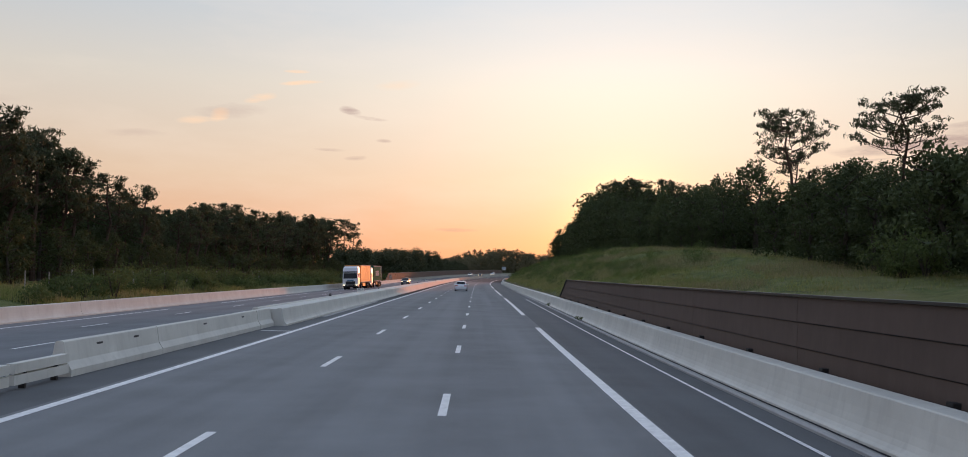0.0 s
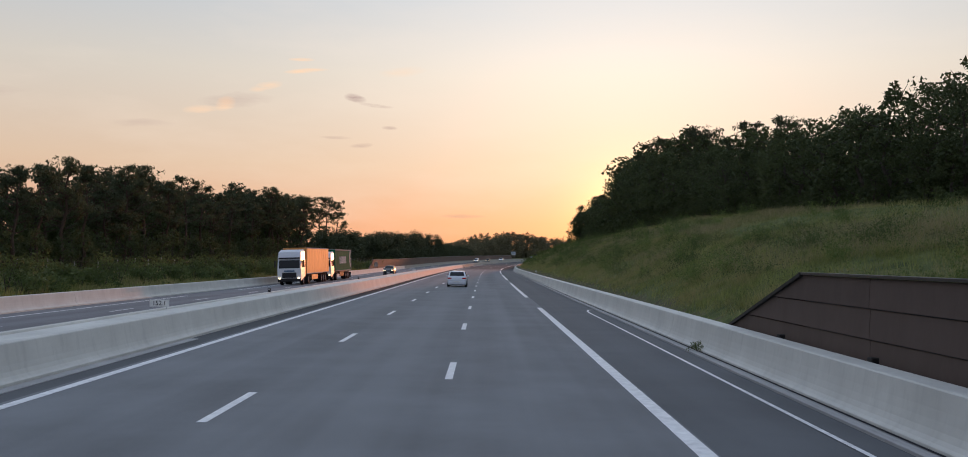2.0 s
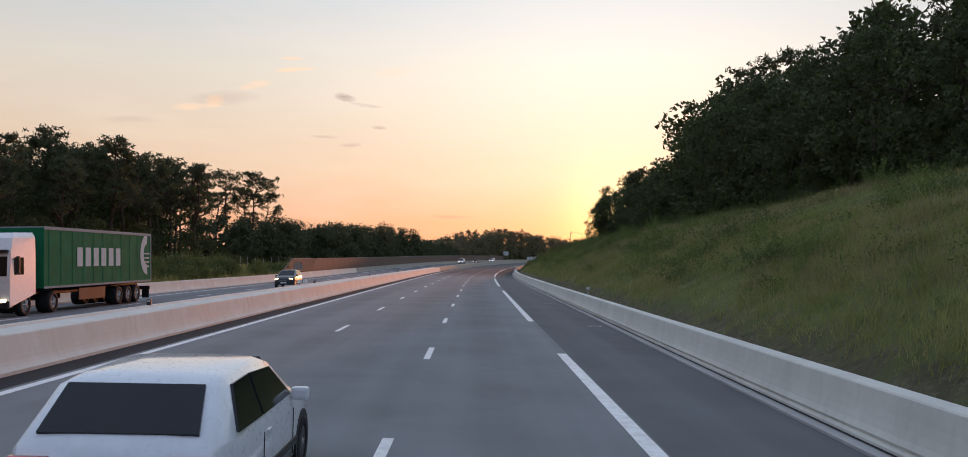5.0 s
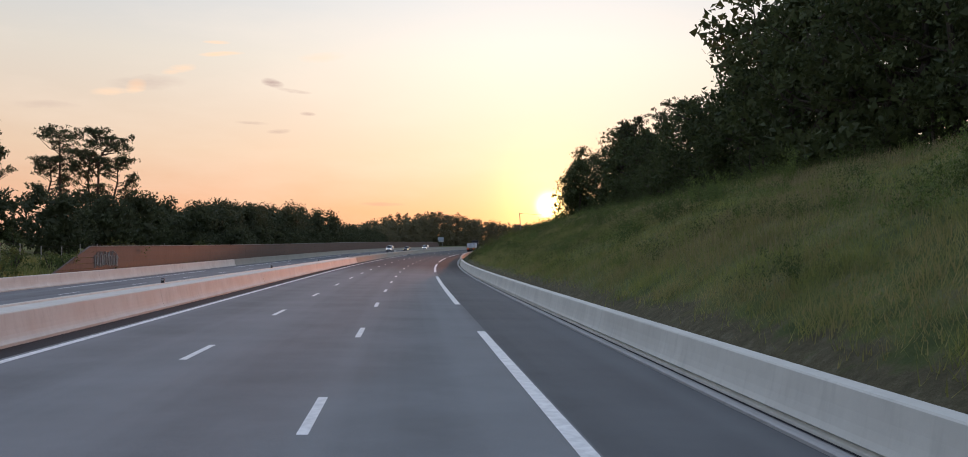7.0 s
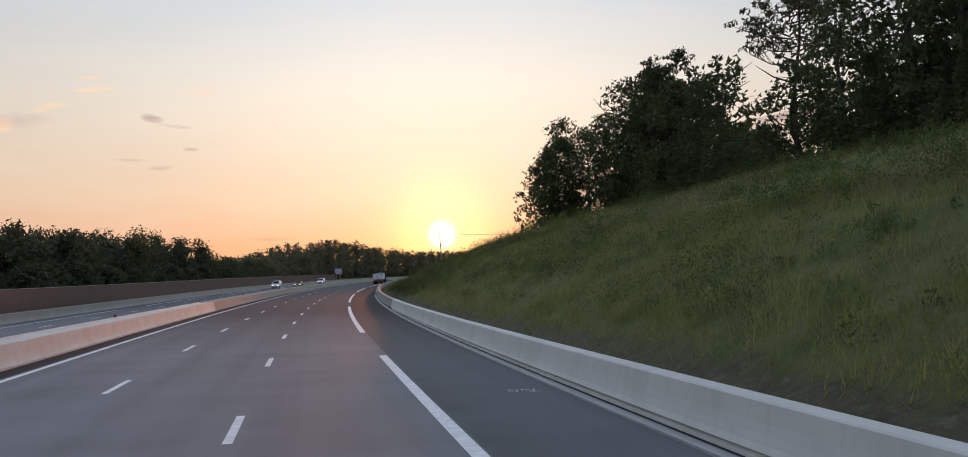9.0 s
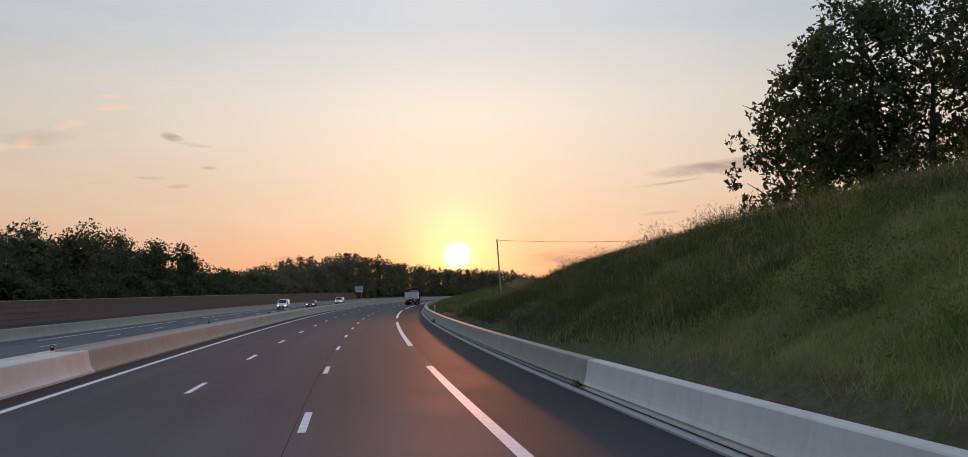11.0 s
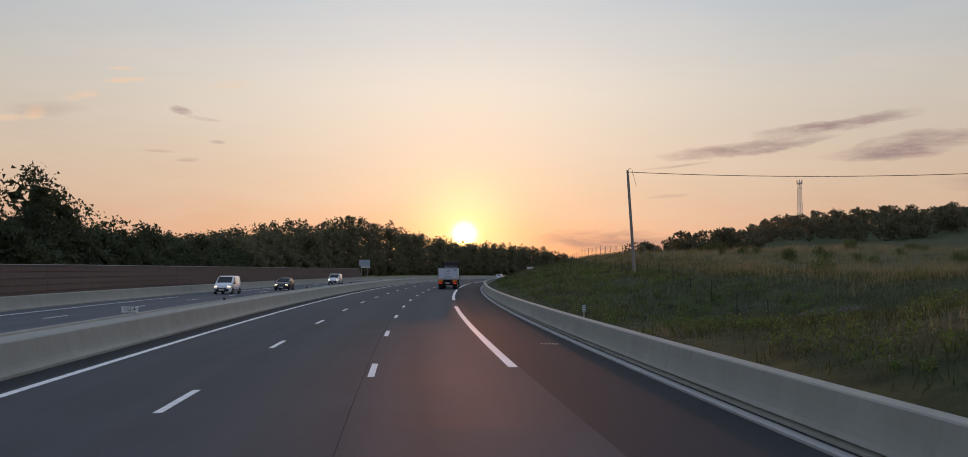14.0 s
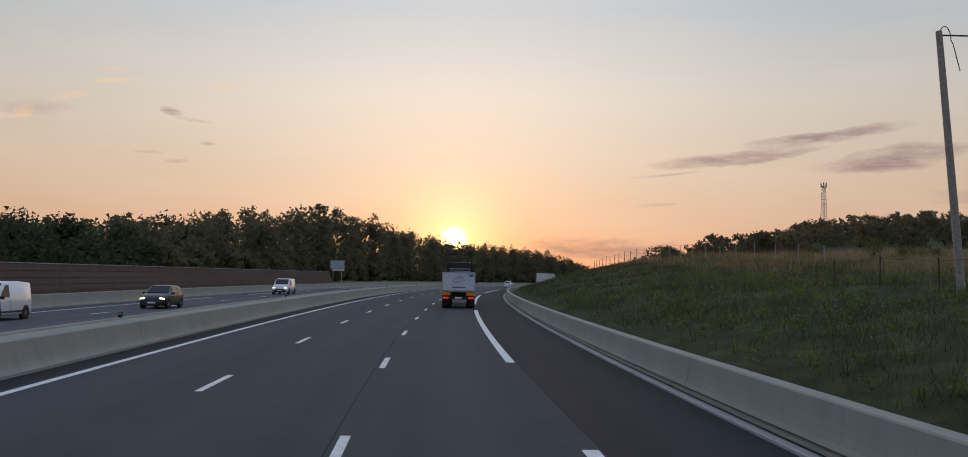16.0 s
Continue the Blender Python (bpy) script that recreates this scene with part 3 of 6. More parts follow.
# low slotted end pieces before the first block
for i in range(3):
    top = empty("barrier_end_piece")
    for k in range(2):
        sweep("plank", 23.7 - 2.6 * i, 26.1 - 2.6 * i, [(-8.72, 0.10 + 0.24 * k), (-8.72, 0.30 + 0.24 * k), (-8.90, 0.30 + 0.24 * k), (-8.90, 0.10 + 0.24 * k)], M_CONC, closed=True, parent=top)
    for k in range(2):
        bm = bmesh.new()
        q = rp(24.2 - 2.6 * i + 1.4 * k, -8.81, 0.25)
        box(bm, (0.13, 0.10, 0.5), q, 0.01)
        part("foot", bm, M_BLACK, top)
    tagged(top, "low white slotted rail piece ending the barrier", "guard rail", "end pieces of the median gap")
# paved ground of the gap, and the bare footing that shows along the barrier's start
tagged(sweep("road_gap", S0, MED_START, [(-9.5, -0.012), (MED_R, -0.004)], M_SHOULDER, uv=True), "dark asphalt crossing the gap in the median", "road", kind="structure")
tagged(sweep("kerb_median", 55.5, 82.0, [(MED_R + 0.30, -0.1), (MED_R + 0.29, 0.014), (MED_R + 0.02, 0.02), (MED_R + 0.02, -0.1)][::-1], M_KERB, closed=True), "bare concrete footing strip along the median barrier", "kerb", kind="structure")
# painted bar from the edge line to the barrier foot
sweep("cross_mark", 43.2, 43.45, [(-8.5, 0.005), (-7.2, 0.005)], M_PAINT, ds=1, parent=ROAD_MARKS)
# sealed seams: along the dashed line, and where kerb and barrier meet
tagged(sweep("seam", 286, 700, [(-0.188, 0.002), (-0.168, 0.002)], M_SEAL), "thin dark sealed seam along the lane line", "road", kind="structure")
tagged(sweep("kerb_joint", S0, 700, [(BAR_R - 0.055, 0.030), (BAR_R - 0.002, 0.034)], M_SEAL), "dark dirty joint between kerb and barrier", "kerb", kind="structure")
# drain kerb at the foot of the right barrier
kerb = empty("kerb_right")
tagged(kerb, "worn concrete drainage kerb with dirt along its joint", "kerb", kind="structure")
s = S0
while s < 700:
    sweep("kerb_stone", s + 0.01, s + 5.99, [(KERB, -0.2), (KERB, 0.035), (KERB + 0.05, 0.05), (BAR_R - 0.05, 0.02), (BAR_R - 0.004, 0.02), (BAR_R - 0.004, -0.2)][::-1], M_KERB, ds=3, closed=True, parent=kerb)
    s += 6


# ---- the land: one sheet from the road's banks to the horizon ----
BANK_S = [-80, 40, 60, 88, 120, 150, 200, 300, 322, 338, 352, 368, 390, 430, 480, 530, 600, 800]
BANK_H = [2.2, 2.4, 3.0, 4.9, 6.3, 7.1, 7.0, 7.0, 6.8, 5.5, 4.2, 2.9, 2.2, 2.3, 4.0, 5.8, 6.0, 5.0]
BANK_W = [17, 17, 17, 17, 17, 17, 17, 17, 17, 14, 13, 14, 16, 16, 22, 26, 26, 26]


def bank_height(s, off):
    """Height of the land over the road at length s and off metres to its right (arrays)."""
    s, off = np.asarray(s, float), np.asarray(off, float)
    top = np.interp(s, BANK_S, BANK_H)
    wide = np.interp(s, BANK_S, BANK_W)
    # right side: up from behind the barrier, rounded at the crest, then nearly level
    u = np.clip((off - 8.0) / wide, 0, 1)
    right = 0.45 + (top - 0.45) * (1 - (1 - u) ** 1.6) + np.clip(off - 8 - wide, 0, 300) * np.interp(s, [330, 400, 470], [0.012, -0.01, 0.03])
    # a drainage hollow in the field
    right = right - 2.0 * np.exp(-((s - 390) / 15.0) ** 2 - ((off - 18.0) / 6.5) ** 2)
    # left side: low verge behind the far barrier
    v = np.clip((-24.4 - off) / 6.0, 0, 1)
    left = 0.45 + 0.6 * v * v * (3 - 2 * v) + np.clip(-32 - off, 0, 200) * 0.01 + fall(s, off)
    h = np.where(off > 0, np.where(off > 7.9, right, -0.45), np.where(off < -24.2, left, np.where(off < -9, -1.05, -0.45)))
    edge = np.clip((off - 7.0) / 0.9, 0, 1)
    h = np.where((off > 7.0) & (off <= 7.9), -0.45 + edge * 0.9, h)
    return h


def roughness_of(x, y):
    """Small unevenness of the ground."""
    return 0.10 * np.sin(x * 0.61 + 1.7 * np.sin(y * 0.23)) + 0.08 * np.sin(y * 0.47 + 2.1 * np.sin(x * 0.31)) + 0.05 * np.sin(x * 1.9 + y * 1.3)


def land_z(x, y):
    x, y = np.asarray(x, float), np.asarray(y, float)
    s, off, z = to_road(x, y)
    h = bank_height(s, off)
    inside = (off > -25.0) & (off < 8.3)
    bumps = np.where(inside, 0, roughness_of(x, y)) * np.clip((np.abs(off) - 8) / 6, 0, 1)
    # a wooded rise far off to the right
    hill = 22 * np.exp(-(((x - 330) / 170) ** 2 + ((y - 820) / 200) ** 2)) * np.clip((off - 20) / 60, 0, 1)
    h = h + hill
    dist = np.hypot(x, y - 300)
    far = np.clip((dist - 900) / 1500, 0, 1)
    return (z + h + bumps) * (1 - far) + far * 0.0


def spaced(*runs):
    """Grid lines from (start, end, step) runs."""
    out = []
    for a, b, st in runs:
        out += list(np.arange(a, b, st))
    return np.array(out + [runs[-1][1]])


gx = spaced((-4000, -600, 400), (-600, -120, 30), (-120, -40, 5), (-40, 110, 1.7), (110, 300, 6), (300, 900, 40), (900, 4000, 400))
gy = spaced((-4000, -400, 400), (-400, -60, 20), (-60, 560, 2.5), (560, 1000, 15), (1000, 4000, 300))
GX, GY = np.meshgrid(gx, gy)
GZ = land_z(GX, GY)
nx, ny = len(gx), len(gy)
ii = (np.arange(ny - 1)[:, None] * nx + np.arange(nx - 1)[None, :]).ravel()
ground = raw_mesh("ground", np.stack([GX.ravel(), GY.ravel(), GZ.ravel()], 1), np.stack([ii, ii + 1, ii + nx + 1, ii + nx], 1), M_EARTH, smooth=True)
_s, _off = to_road(GX, GY)[:2]
_soil = np.clip(1.35 - (_off - 7.5) / 1.7, 0, 1) * (_off > 6) * np.interp(_s, [70, 95, 330, 345], [0, 1, 1, 0.2])
# the dark field colour also spreads over the bank from s 296 on
_dim_field = np.clip((_s - 296) / 24, 0, 1) * (_off > 0)
cover = ground.data.color_attributes.new("cover", "FLOAT_COLOR", "POINT")
cover.data.foreach_set("color", np.stack([_soil.ravel(), _dim_field.ravel(), np.zeros(_s.size), np.ones(_s.size)], 1).astype(np.float32).ravel())
tagged(ground, "grassy embankment and meadow land beside the motorway", "ground", kind="structure")


def on_land(s, off):
    """A point on the land at length s, off metres from the line."""
    p = rp(s, off)
    return Vector((p.x, p.y, float(land_z(np.array([p.x]), np.array([p.y]))[0])))


# ---- trees ----
def cards(rng, centres, radii, per, size, squash=0.8, up=0.0, slim=(0.5, 0.85)):
    """Small pointed leaves scattered near the shells of clumps. Returns vertices and faces."""
    c = np.repeat(centres, per, 0)
    r = np.repeat(radii, per)
    n = len(c)
    d = rng.normal(size=(n, 3))
    d /= np.linalg.norm(d, axis=1)[:, None]
    pos = c + d * (r * rng.uniform(0.45, 1.08, n))[:, None] * np.array([1, 1, squash])
    a = rng.normal(size=(n, 3))
    a[:, 2] += up
    a /= np.linalg.norm(a, axis=1)[:, None]
    b = np.cross(a, rng.normal(size=(n, 3)))
    b /= np.linalg.norm(b, axis=1)[:, None]
    l = (size * rng.uniform(0.6, 1.4, n))[:, None]
    w = l * rng.uniform(*slim, n)[:, None]
    v = np.stack([pos - a * l * 0.5 - b * w * 0.5, pos - a * l * 0.5 + b * w * 0.5, pos + a * l * 0.5], 1).reshape(-1, 3)
    f = np.arange(n * 3).reshape(n, 3)
    return v, f


def limbs(bm, rng, base_z, top_z, count, reach, r, rise=0.5, dome=False):
    ends = []
    for i in range(count):
        u = (i + rng.uniform(0, 0.9)) / count
        z = base_z + (top_z - base_z) * u
        t = rng.uniform(0, 2 * math.pi)
        ln = reach * rng.uniform(0.65, 1.0) * (math.sqrt(max(0.05, 1 - ((u - 0.35) / 0.72) ** 2)) if dome else 1.0)
        mid = Vector((math.cos(t) * ln * 0.5, math.sin(t) * ln * 0.5, z + ln * rise * 0.25))
        t2 = t + rng.uniform(-0.4, 0.4)
        end = Vector((math.cos(t2) * ln, math.sin(t2) * ln, z + ln * rise * rng.uniform(0.6, 1.1)))
        tube(bm, (0, 0, z), mid, r * 0.5, r * 0.32, 5, False)
        tube(bm, mid, end, r * 0.32, r * 0.1, 5, False)
        ends.append(end)
    return ends


def trunk_mesh(bm, rng, height, r):
    """A trunk that bends a little, in four lengths."""
    p, n = Vector((0, 0, -0.6)), 5
    for i in range(n):
        q = Vector((rng.normal() * 0.12 * i, rng.normal() * 0.12 * i, -0.6 + (height + 0.6) * (i + 1) / n))
        tube(bm, p, q, r * (1 - 0.75 * i / n), r * (1 - 0.75 * (i + 1) / n), 8, False)
        p = q


def make_pine(seed, height=17.0, crown=0.45, spread=3.4, open_=False):
    """Maritime pine: a long bare trunk and an uneven, open crown of needle tufts."""
    rng = np.random.default_rng(seed)
    tree = empty("pine_tree")
    bm = bmesh.new()
    trunk_mesh(bm, rng, height * 0.93, 0.19 + height * 0.006)
    z0 = height * (1 - crown)
    ends = limbs(bm, rng, z0, height * 0.93, 26 if open_ else 18, spread, 0.16, 0.42 if open_ else 0.55, True)
    limbs(bm, rng, z0 * 0.45, z0, 6, spread * 0.45, 0.07, 0.1)
    cs, rs = [], []
    for e in ends:
        t = math.atan2(e.y, e.x)
        reach = math.hypot(e.x, e.y)
        for k in range(5):          # twigs that fan out from each limb and carry flat tufts
            f = rng.uniform(0.55, 1.1)
            side = rng.normal() * 0.24 * reach
            tip = Vector((e.x * f - math.sin(t) * side, e.y * f + math.cos(t) * side, e.z - (1 - min(1, f)) * 0.28 * spread + rng.uniform(0.0, 0.6)))
            tube(bm, (e.x * f * 0.72, e.y * f * 0.72, e.z - (1 - 0.72 * f) * 0.42 * spread), tip, 0.035, 0.012, 3, False)
            for m in range(3):
                cs.append((tip.x + rng.normal() * 0.28, tip.y + rng.normal() * 0.28, tip.z + rng.uniform(-0.05, 0.3)))
                rs.append(rng.uniform(0.26, 0.5))
    part("trunk", bm, M_BARK, tree)
    for k in range(24):
        cs.append((rng.normal() * 0.75, rng.normal() * 0.75, height * rng.uniform(0.88, 1.0)))
        rs.append(rng.uniform(0.22, 0.48))
    v, f = cards(rng, np.array(cs), np.array(rs), 9, 0.4, 0.6, 0.9, (0.22, 0.44))
    raw_mesh("crown", v, f, M_PINE, tree)
    return tree


def make_oak(seed, height=13.0, spread=4.6, low=0.18, mat=None, name="oak_tree", per=47, size=0.35, clumps=74):
    """Broadleaf tree with a deep, lumpy crown."""
    rng = np.random.default_rng(seed)
    tree = empty(name)
    bm = bmesh.new()
    trunk_mesh(bm, rng, height * 0.75, 0.2 + height * 0.008)
    limbs(bm, rng, height * low, height * 0.8, 12, spread * 0.75, 0.17, 0.7)
    part("trunk", bm, M_BARK_OAK, tree)
    cs, rs = [], []
    for k in range(clumps):
        u = rng.uniform(0, 1)
        z = height * (low + (0.97 - low) * u)
        prof = math.sin(math.pi * min(1, 0.18 + 0.82 * u) ** 0.9) ** 0.6
        t = rng.uniform(0, 2 * math.pi)
        rr = spread * prof * math.sqrt(rng.uniform(0.15, 1.0)) * (0.82 + 0.25 * math.sin(3 * t + seed))
        cs.append((math.cos(t) * rr, math.sin(t) * rr, z + rng.normal() * 0.3))
        rs.append(rng.uniform(0.6, 1.3) * spread / 4.6)
    v, f = cards(rng, np.array(cs), np.array(rs), per, size, 0.85, 0.2)
    raw_mesh("crown", v, f, mat or M_OAK, tree)
    return tree


def make_bush(seed, height=1.6, spread=1.1, mat=None, name="bush"):
    rng = np.random.default_rng(seed)
    bush = empty(name)
    bm = bmesh.new()
    for k in range(6):
        t = rng.uniform(0, 6.28)
        tube(bm, (0, 0, -0.2), (math.cos(t) * spread * 0.5, math.sin(t) * spread * 0.5, height * 0.7), 0.03, 0.01, 5, False)
    part("woody_base", bm, M_BARK_OAK, bush)
    cs = np.stack([rng.normal(0, spread * 0.42, 12), rng.normal(0, spread * 0.42, 12), rng.uniform(0.15, 0.85, 12) * height], 1)
    v, f = cards(rng, cs, rng.uniform(0.25, 0.5, 12) * spread, 52, 0.16, 0.9, 0.5)
    raw_mesh("foliage", v, f, mat or M_BUSH, bush)
    return bush


def make_weed(seed, height=1.2, spread=0.7, stems=16):
    """A loose clump of upright leafy stems of uneven height."""
    rng = np.random.default_rng(seed)
    weed = empty("weed_clump")
    cs, rs, stalk = [], [], []
    for k in range(stems):
        x, y = rng.normal(0, spread, 2)
        h = height * rng.uniform(0.35, 1.0) * math.exp(-0.25 * (x * x + y * y) / spread ** 2)
        lean = rng.normal(0, 0.15, 2) * h
        stalk += [(x * 0.1, y * 0.1, -0.15), (x * 0.1 + 0.025, y * 0.1 + 0.01, -0.15), (x + lean[0], y + lean[1], h)]
        for m in range(5):
            f = 0.15 + 0.85 * m / 4
            cs.append(((x + lean[0]) * (0.1 + 0.9 * f), (y + lean[1]) * (0.1 + 0.9 * f), h * f))
            rs.append(0.26 - 0.15 * f)
    v, f = cards(rng, np.array(cs), np.array(rs), 11, 0.075, 1.1, 0.9, (0.35, 0.6))
    f = np.concatenate([f, len(v) + np.arange(len(stalk)).reshape(-1, 3)])
    v = np.concatenate([v, np.array(stalk)])
    raw_mesh("foliage", v, f, M_WEED if seed % 2 else M_BUSH, weed)
    return weed


TREE_LABEL = {"pine": ("tall maritime pine with bare trunk and open needle crown", "pine tree", "pines of the roadside forest"),
              "oak": ("dark leafy broadleaf tree at the forest edge", "tree", "broadleaf trees of the roadside forest"),
              "bush": ("low dense green bush on the grassy verge", "bush", "bushes on the verges")}
PINES = [make_pine(1, 17), make_pine(2, 15, 0.55, 3.0), make_pine(3, 17, 0.40, 4.8, True), make_pine(4, 13, 0.65, 2.6)]
OAKS = [make_oak(11, 13, 4.6), make_oak(12, 11, 4.2, 0.1), make_oak(13, 15, 5.2, 0.2), make_oak(14, 9, 3.6, 0.06, per=36, clumps=62)]
BACK = [make_oak(15, 14, 4.8, 0.12, per=34, size=0.42, clumps=54), make_oak(16, 11, 4.2, 0.06, per=34, size=0.4, clumps=54)]
BUSHES = [make_bush(21), make_bush(22, 1.2, 1.3), make_bush(23, 2.4, 1.6)]
WEEDS = [make_weed(31), make_weed(32, 1.0, 0.9, 20), make_weed(33, 1.5, 0.5), make_weed(34, 0.8, 1.1, 22)]
USED = set()


def plant(kind, proto, s, off, scale=1.0, turn=None, lift=0.0, label=None):
    """Sets one tree at length s and off; the first of a kind is the prototype itself."""
    p = on_land(s, off)
    t = random.uniform(0, 360) if turn is None else turn
    m = pose(p.x, p.y, p.z + lift, random.uniform(-2, 2), random.uniform(-2, 2), t)
    if proto.name in USED:
        ob = copy_thing(proto, m)
        ob.scale = (scale, scale, scale)
    else:
        USED.add(proto.name)
        ob = proto
        ob.matrix_basis = m
        ob.scale = (scale, scale, scale)
    lab, cat, grp = TREE_LABEL[kind]
    tagged(ob, label or lab, cat, grp)
    return ob


random.seed(5)
HEIGHTS = {}


def tree_height(proto):
    if proto.name not in HEIGHTS:
        HEIGHTS[proto.name] = max(v.co.z for c in proto.children for v in c.data.vertices)
    return HEIGHTS[proto.name]


def plant_to(kind, proto, s, off, top, **kw):
    """Plants a tree so that its top stands top metres over the road."""
    base = on_land(s, off).z - rp(s, 0).z
    return plant(kind, proto, s, off, (top - base) / tree_height(proto), **kw)


# heights of the forest on the bank over the road: its front row, and the taller row behind
FRONT = [(20, 9), (60, 10.5), (74, 12.3), (96, 13.5), (131, 14.5), (158, 15.5), (173, 18), (192, 19.5), (204, 19.5), (221, 21.5), (235, 22.3), (241, 22), (244.5, 19.5),
         (254, 17.7), (266, 17.8), (273, 16.3), (275.5, 10.8), (282, 11.4), (285, 16.3), (290, 18), (300, 20.4), (307, 20.2), (309, 17.9), (330, 17.8)]
BEHIND = [(20, 10), (80, 13.3), (100, 15.5), (113, 17.3), (130, 16.6), (143, 18), (160, 18.5), (173, 20), (182, 21.5), (197, 24), (215, 24), (225, 25.5), (244, 27.4), (258, 26.5),
          (262.5, 25.5), (265, 19), (275, 19.5), (280, 13), (290, 13), (293, 19.5), (310, 20), (330, 18)]


def row_top(table, s):
    return float(np.interp(s, [q[0] for q in table], [q[1] for q in table]))


def forest_top(s, off):
    """Height of the forest's depth, which stays under the rows before it; the dip crosses it on a slant."""
    return 0.84 * row_top(BEHIND, min(s, 326) - (off - 33.5) * 1.4 * float(np.interp(s, [250, 280], [0, 1])))


# right: forest behind the crest of the bank, down to the ground at its edge
s = 18.0
while s < 318:
    deep = 9.0 if 83 < s < 105 else 0.0      # the forest edge steps back behind one tall pine
    plant_to("oak", random.choice(OAKS), s, 28.5 + deep + random.uniform(-0.8, 0.8), row_top(FRONT, s) * random.uniform(0.92, 1.02))
    q = s + random.uniform(1, 3)
    plant_to("oak", random.choice(BACK), q, 33.8 + deep + random.uniform(-0.8, 0.8), row_top(BEHIND, q) * random.uniform(0.93, 1.02))
    plant_to("oak", OAKS[3], s + random.uniform(-2, 2), 26.8 + deep + random.uniform(-0.6, 1.0), 7.0 + random.uniform(2.5, 5))
    s += random.uniform(3.9, 5.2)
# the outermost broadleaf trees, and pines that stand above the rest
plant_to("oak", OAKS[2], 318.8, 26.6, 18.9)
plant_to("oak", OAKS[0], 323.2, 26.4, 17.2)
plant_to("oak", OAKS[3], 325.6, 25.2, 14.5)
plant_to("oak", OAKS[1], 321.0, 24.9, 15.8)
plant_to("oak", OAKS[1], 316.5, 25.6, 16.5)
for s, off, top, k in ((96.5, 33.0, 20.6, 2), (106.5, 36.5, 17.5, 1), (73, 33, 17.5, 2), (280.5, 32.0, 20.6, 2), (150, 33, 18.5, 0), (172, 35, 21.5, 1), (186, 33.0, 23.0, 0),
                       (205, 36, 25.0, 0), (222, 34, 26.0, 1), (236, 35, 28.0, 0), (297, 30, 20.5, 1), (303, 31, 20.8, 3)):
    plant_to("pine", PINES[k], s, off, top)
# left: pine forest behind the fence
L_S = [60, 100, 108, 114, 116, 124, 131, 153, 166, 177, 189, 203, 206, 222, 233, 245, 254, 275, 300]
L_TOP = [18, 18.5, 18.3, 16.8, 14.2, 15, 11.5, 13.5, 13.5, 15, 15.2, 15.8, 13.8, 15.2, 16.8, 19, 17.5, 18.2, 17.5]
s = 40.0
while s < 290:
    top = float(np.interp(s, L_S, L_TOP))
    for row, off in enumerate((-46, -51.5)):
        if s < (278, 289)[row]:
            plant_to("pine", random.choice(PINES if row else PINES[1::2]), s + random.uniform(-1.8, 1.2), off + random.uniform(-1.5, 1.5), top * random.uniform(0.84, 1.02) * (1 + 0.05 * row))
    if s < 280:
        plant_to("oak", BACK[1], s + random.uniform(-2, 2), -43 + random.uniform(-1, 1), random.uniform(4, 7))
        plant_to("oak", BACK[0], s + random.uniform(-2, 2), -49 + random.uniform(-1, 1), top * random.uniform(0.55, 0.78))
    s += random.uniform(4.4, 6.0)
for q, off, top, k in ((322.5, -51.3, 21.4, 2), (324.5, -57.6, 22.0, 0), (321.0, -47.6, 16.5, 1), (327.0, -54.5, 18.0, 3), (326.0, -60.5, 17.0, 1)):
    plant_to("pine", PINES[k], q, off, top)

# ---- far woods and meadow growth, each one object ----
def joined_crowns(name, spots, per, size, mat, label, category="woods"):
    """Many light tree crowns with trunks, joined into one mesh. spots: (s, off, top over the road, spread)."""
    rng = np.random.default_rng(77)
    vs, fs, base = [], [], 0
    tb = bmesh.new()
    for s, off, top, spread in spots:
        g = on_land(s, off)
        h = rp(s, 0).z + top - g.z
        if h < 2:
            continue
        n = 42
        u = rng.uniform(0, 1, n)
        t = rng.uniform(0, 2 * np.pi, n)
        prof = np.sin(np.pi * np.minimum(1, 0.15 + 0.85 * u) ** 0.9) ** 0.6
        rr = spread * prof * np.sqrt(rng.uniform(0.1, 1, n))
        c = np.stack([g.x + np.cos(t) * rr, g.y + np.sin(t) * rr, g.z + h * (0.06 + 0.88 * u)], 1)
        v, f = cards(rng, c, rng.uniform(0.95, 1.65, n) * spread / 4.2, per, size, 0.85, 0.2)
        low = np.where(c[:, 2] < g.z + h * 0.8)[0]
        heart = c[low] * np.array([0.45, 0.45, 1]) + np.array([g.x, g.y, 0]) * 0.55
        w, k = cards(rng, heart, np.full(len(low), 0.6), 4, 1.4, 0.85, 0.2)       # dark heart of the crown
        v, f = np.concatenate([v, w]), np.concatenate([f, k + len(v)])
        vs.append(v)
        fs.append(f + base)
        base += len(v)
    return tagged(raw_mesh(name, np.concatenate(vs), np.concatenate(fs), mat), label, category, kind="stuff")


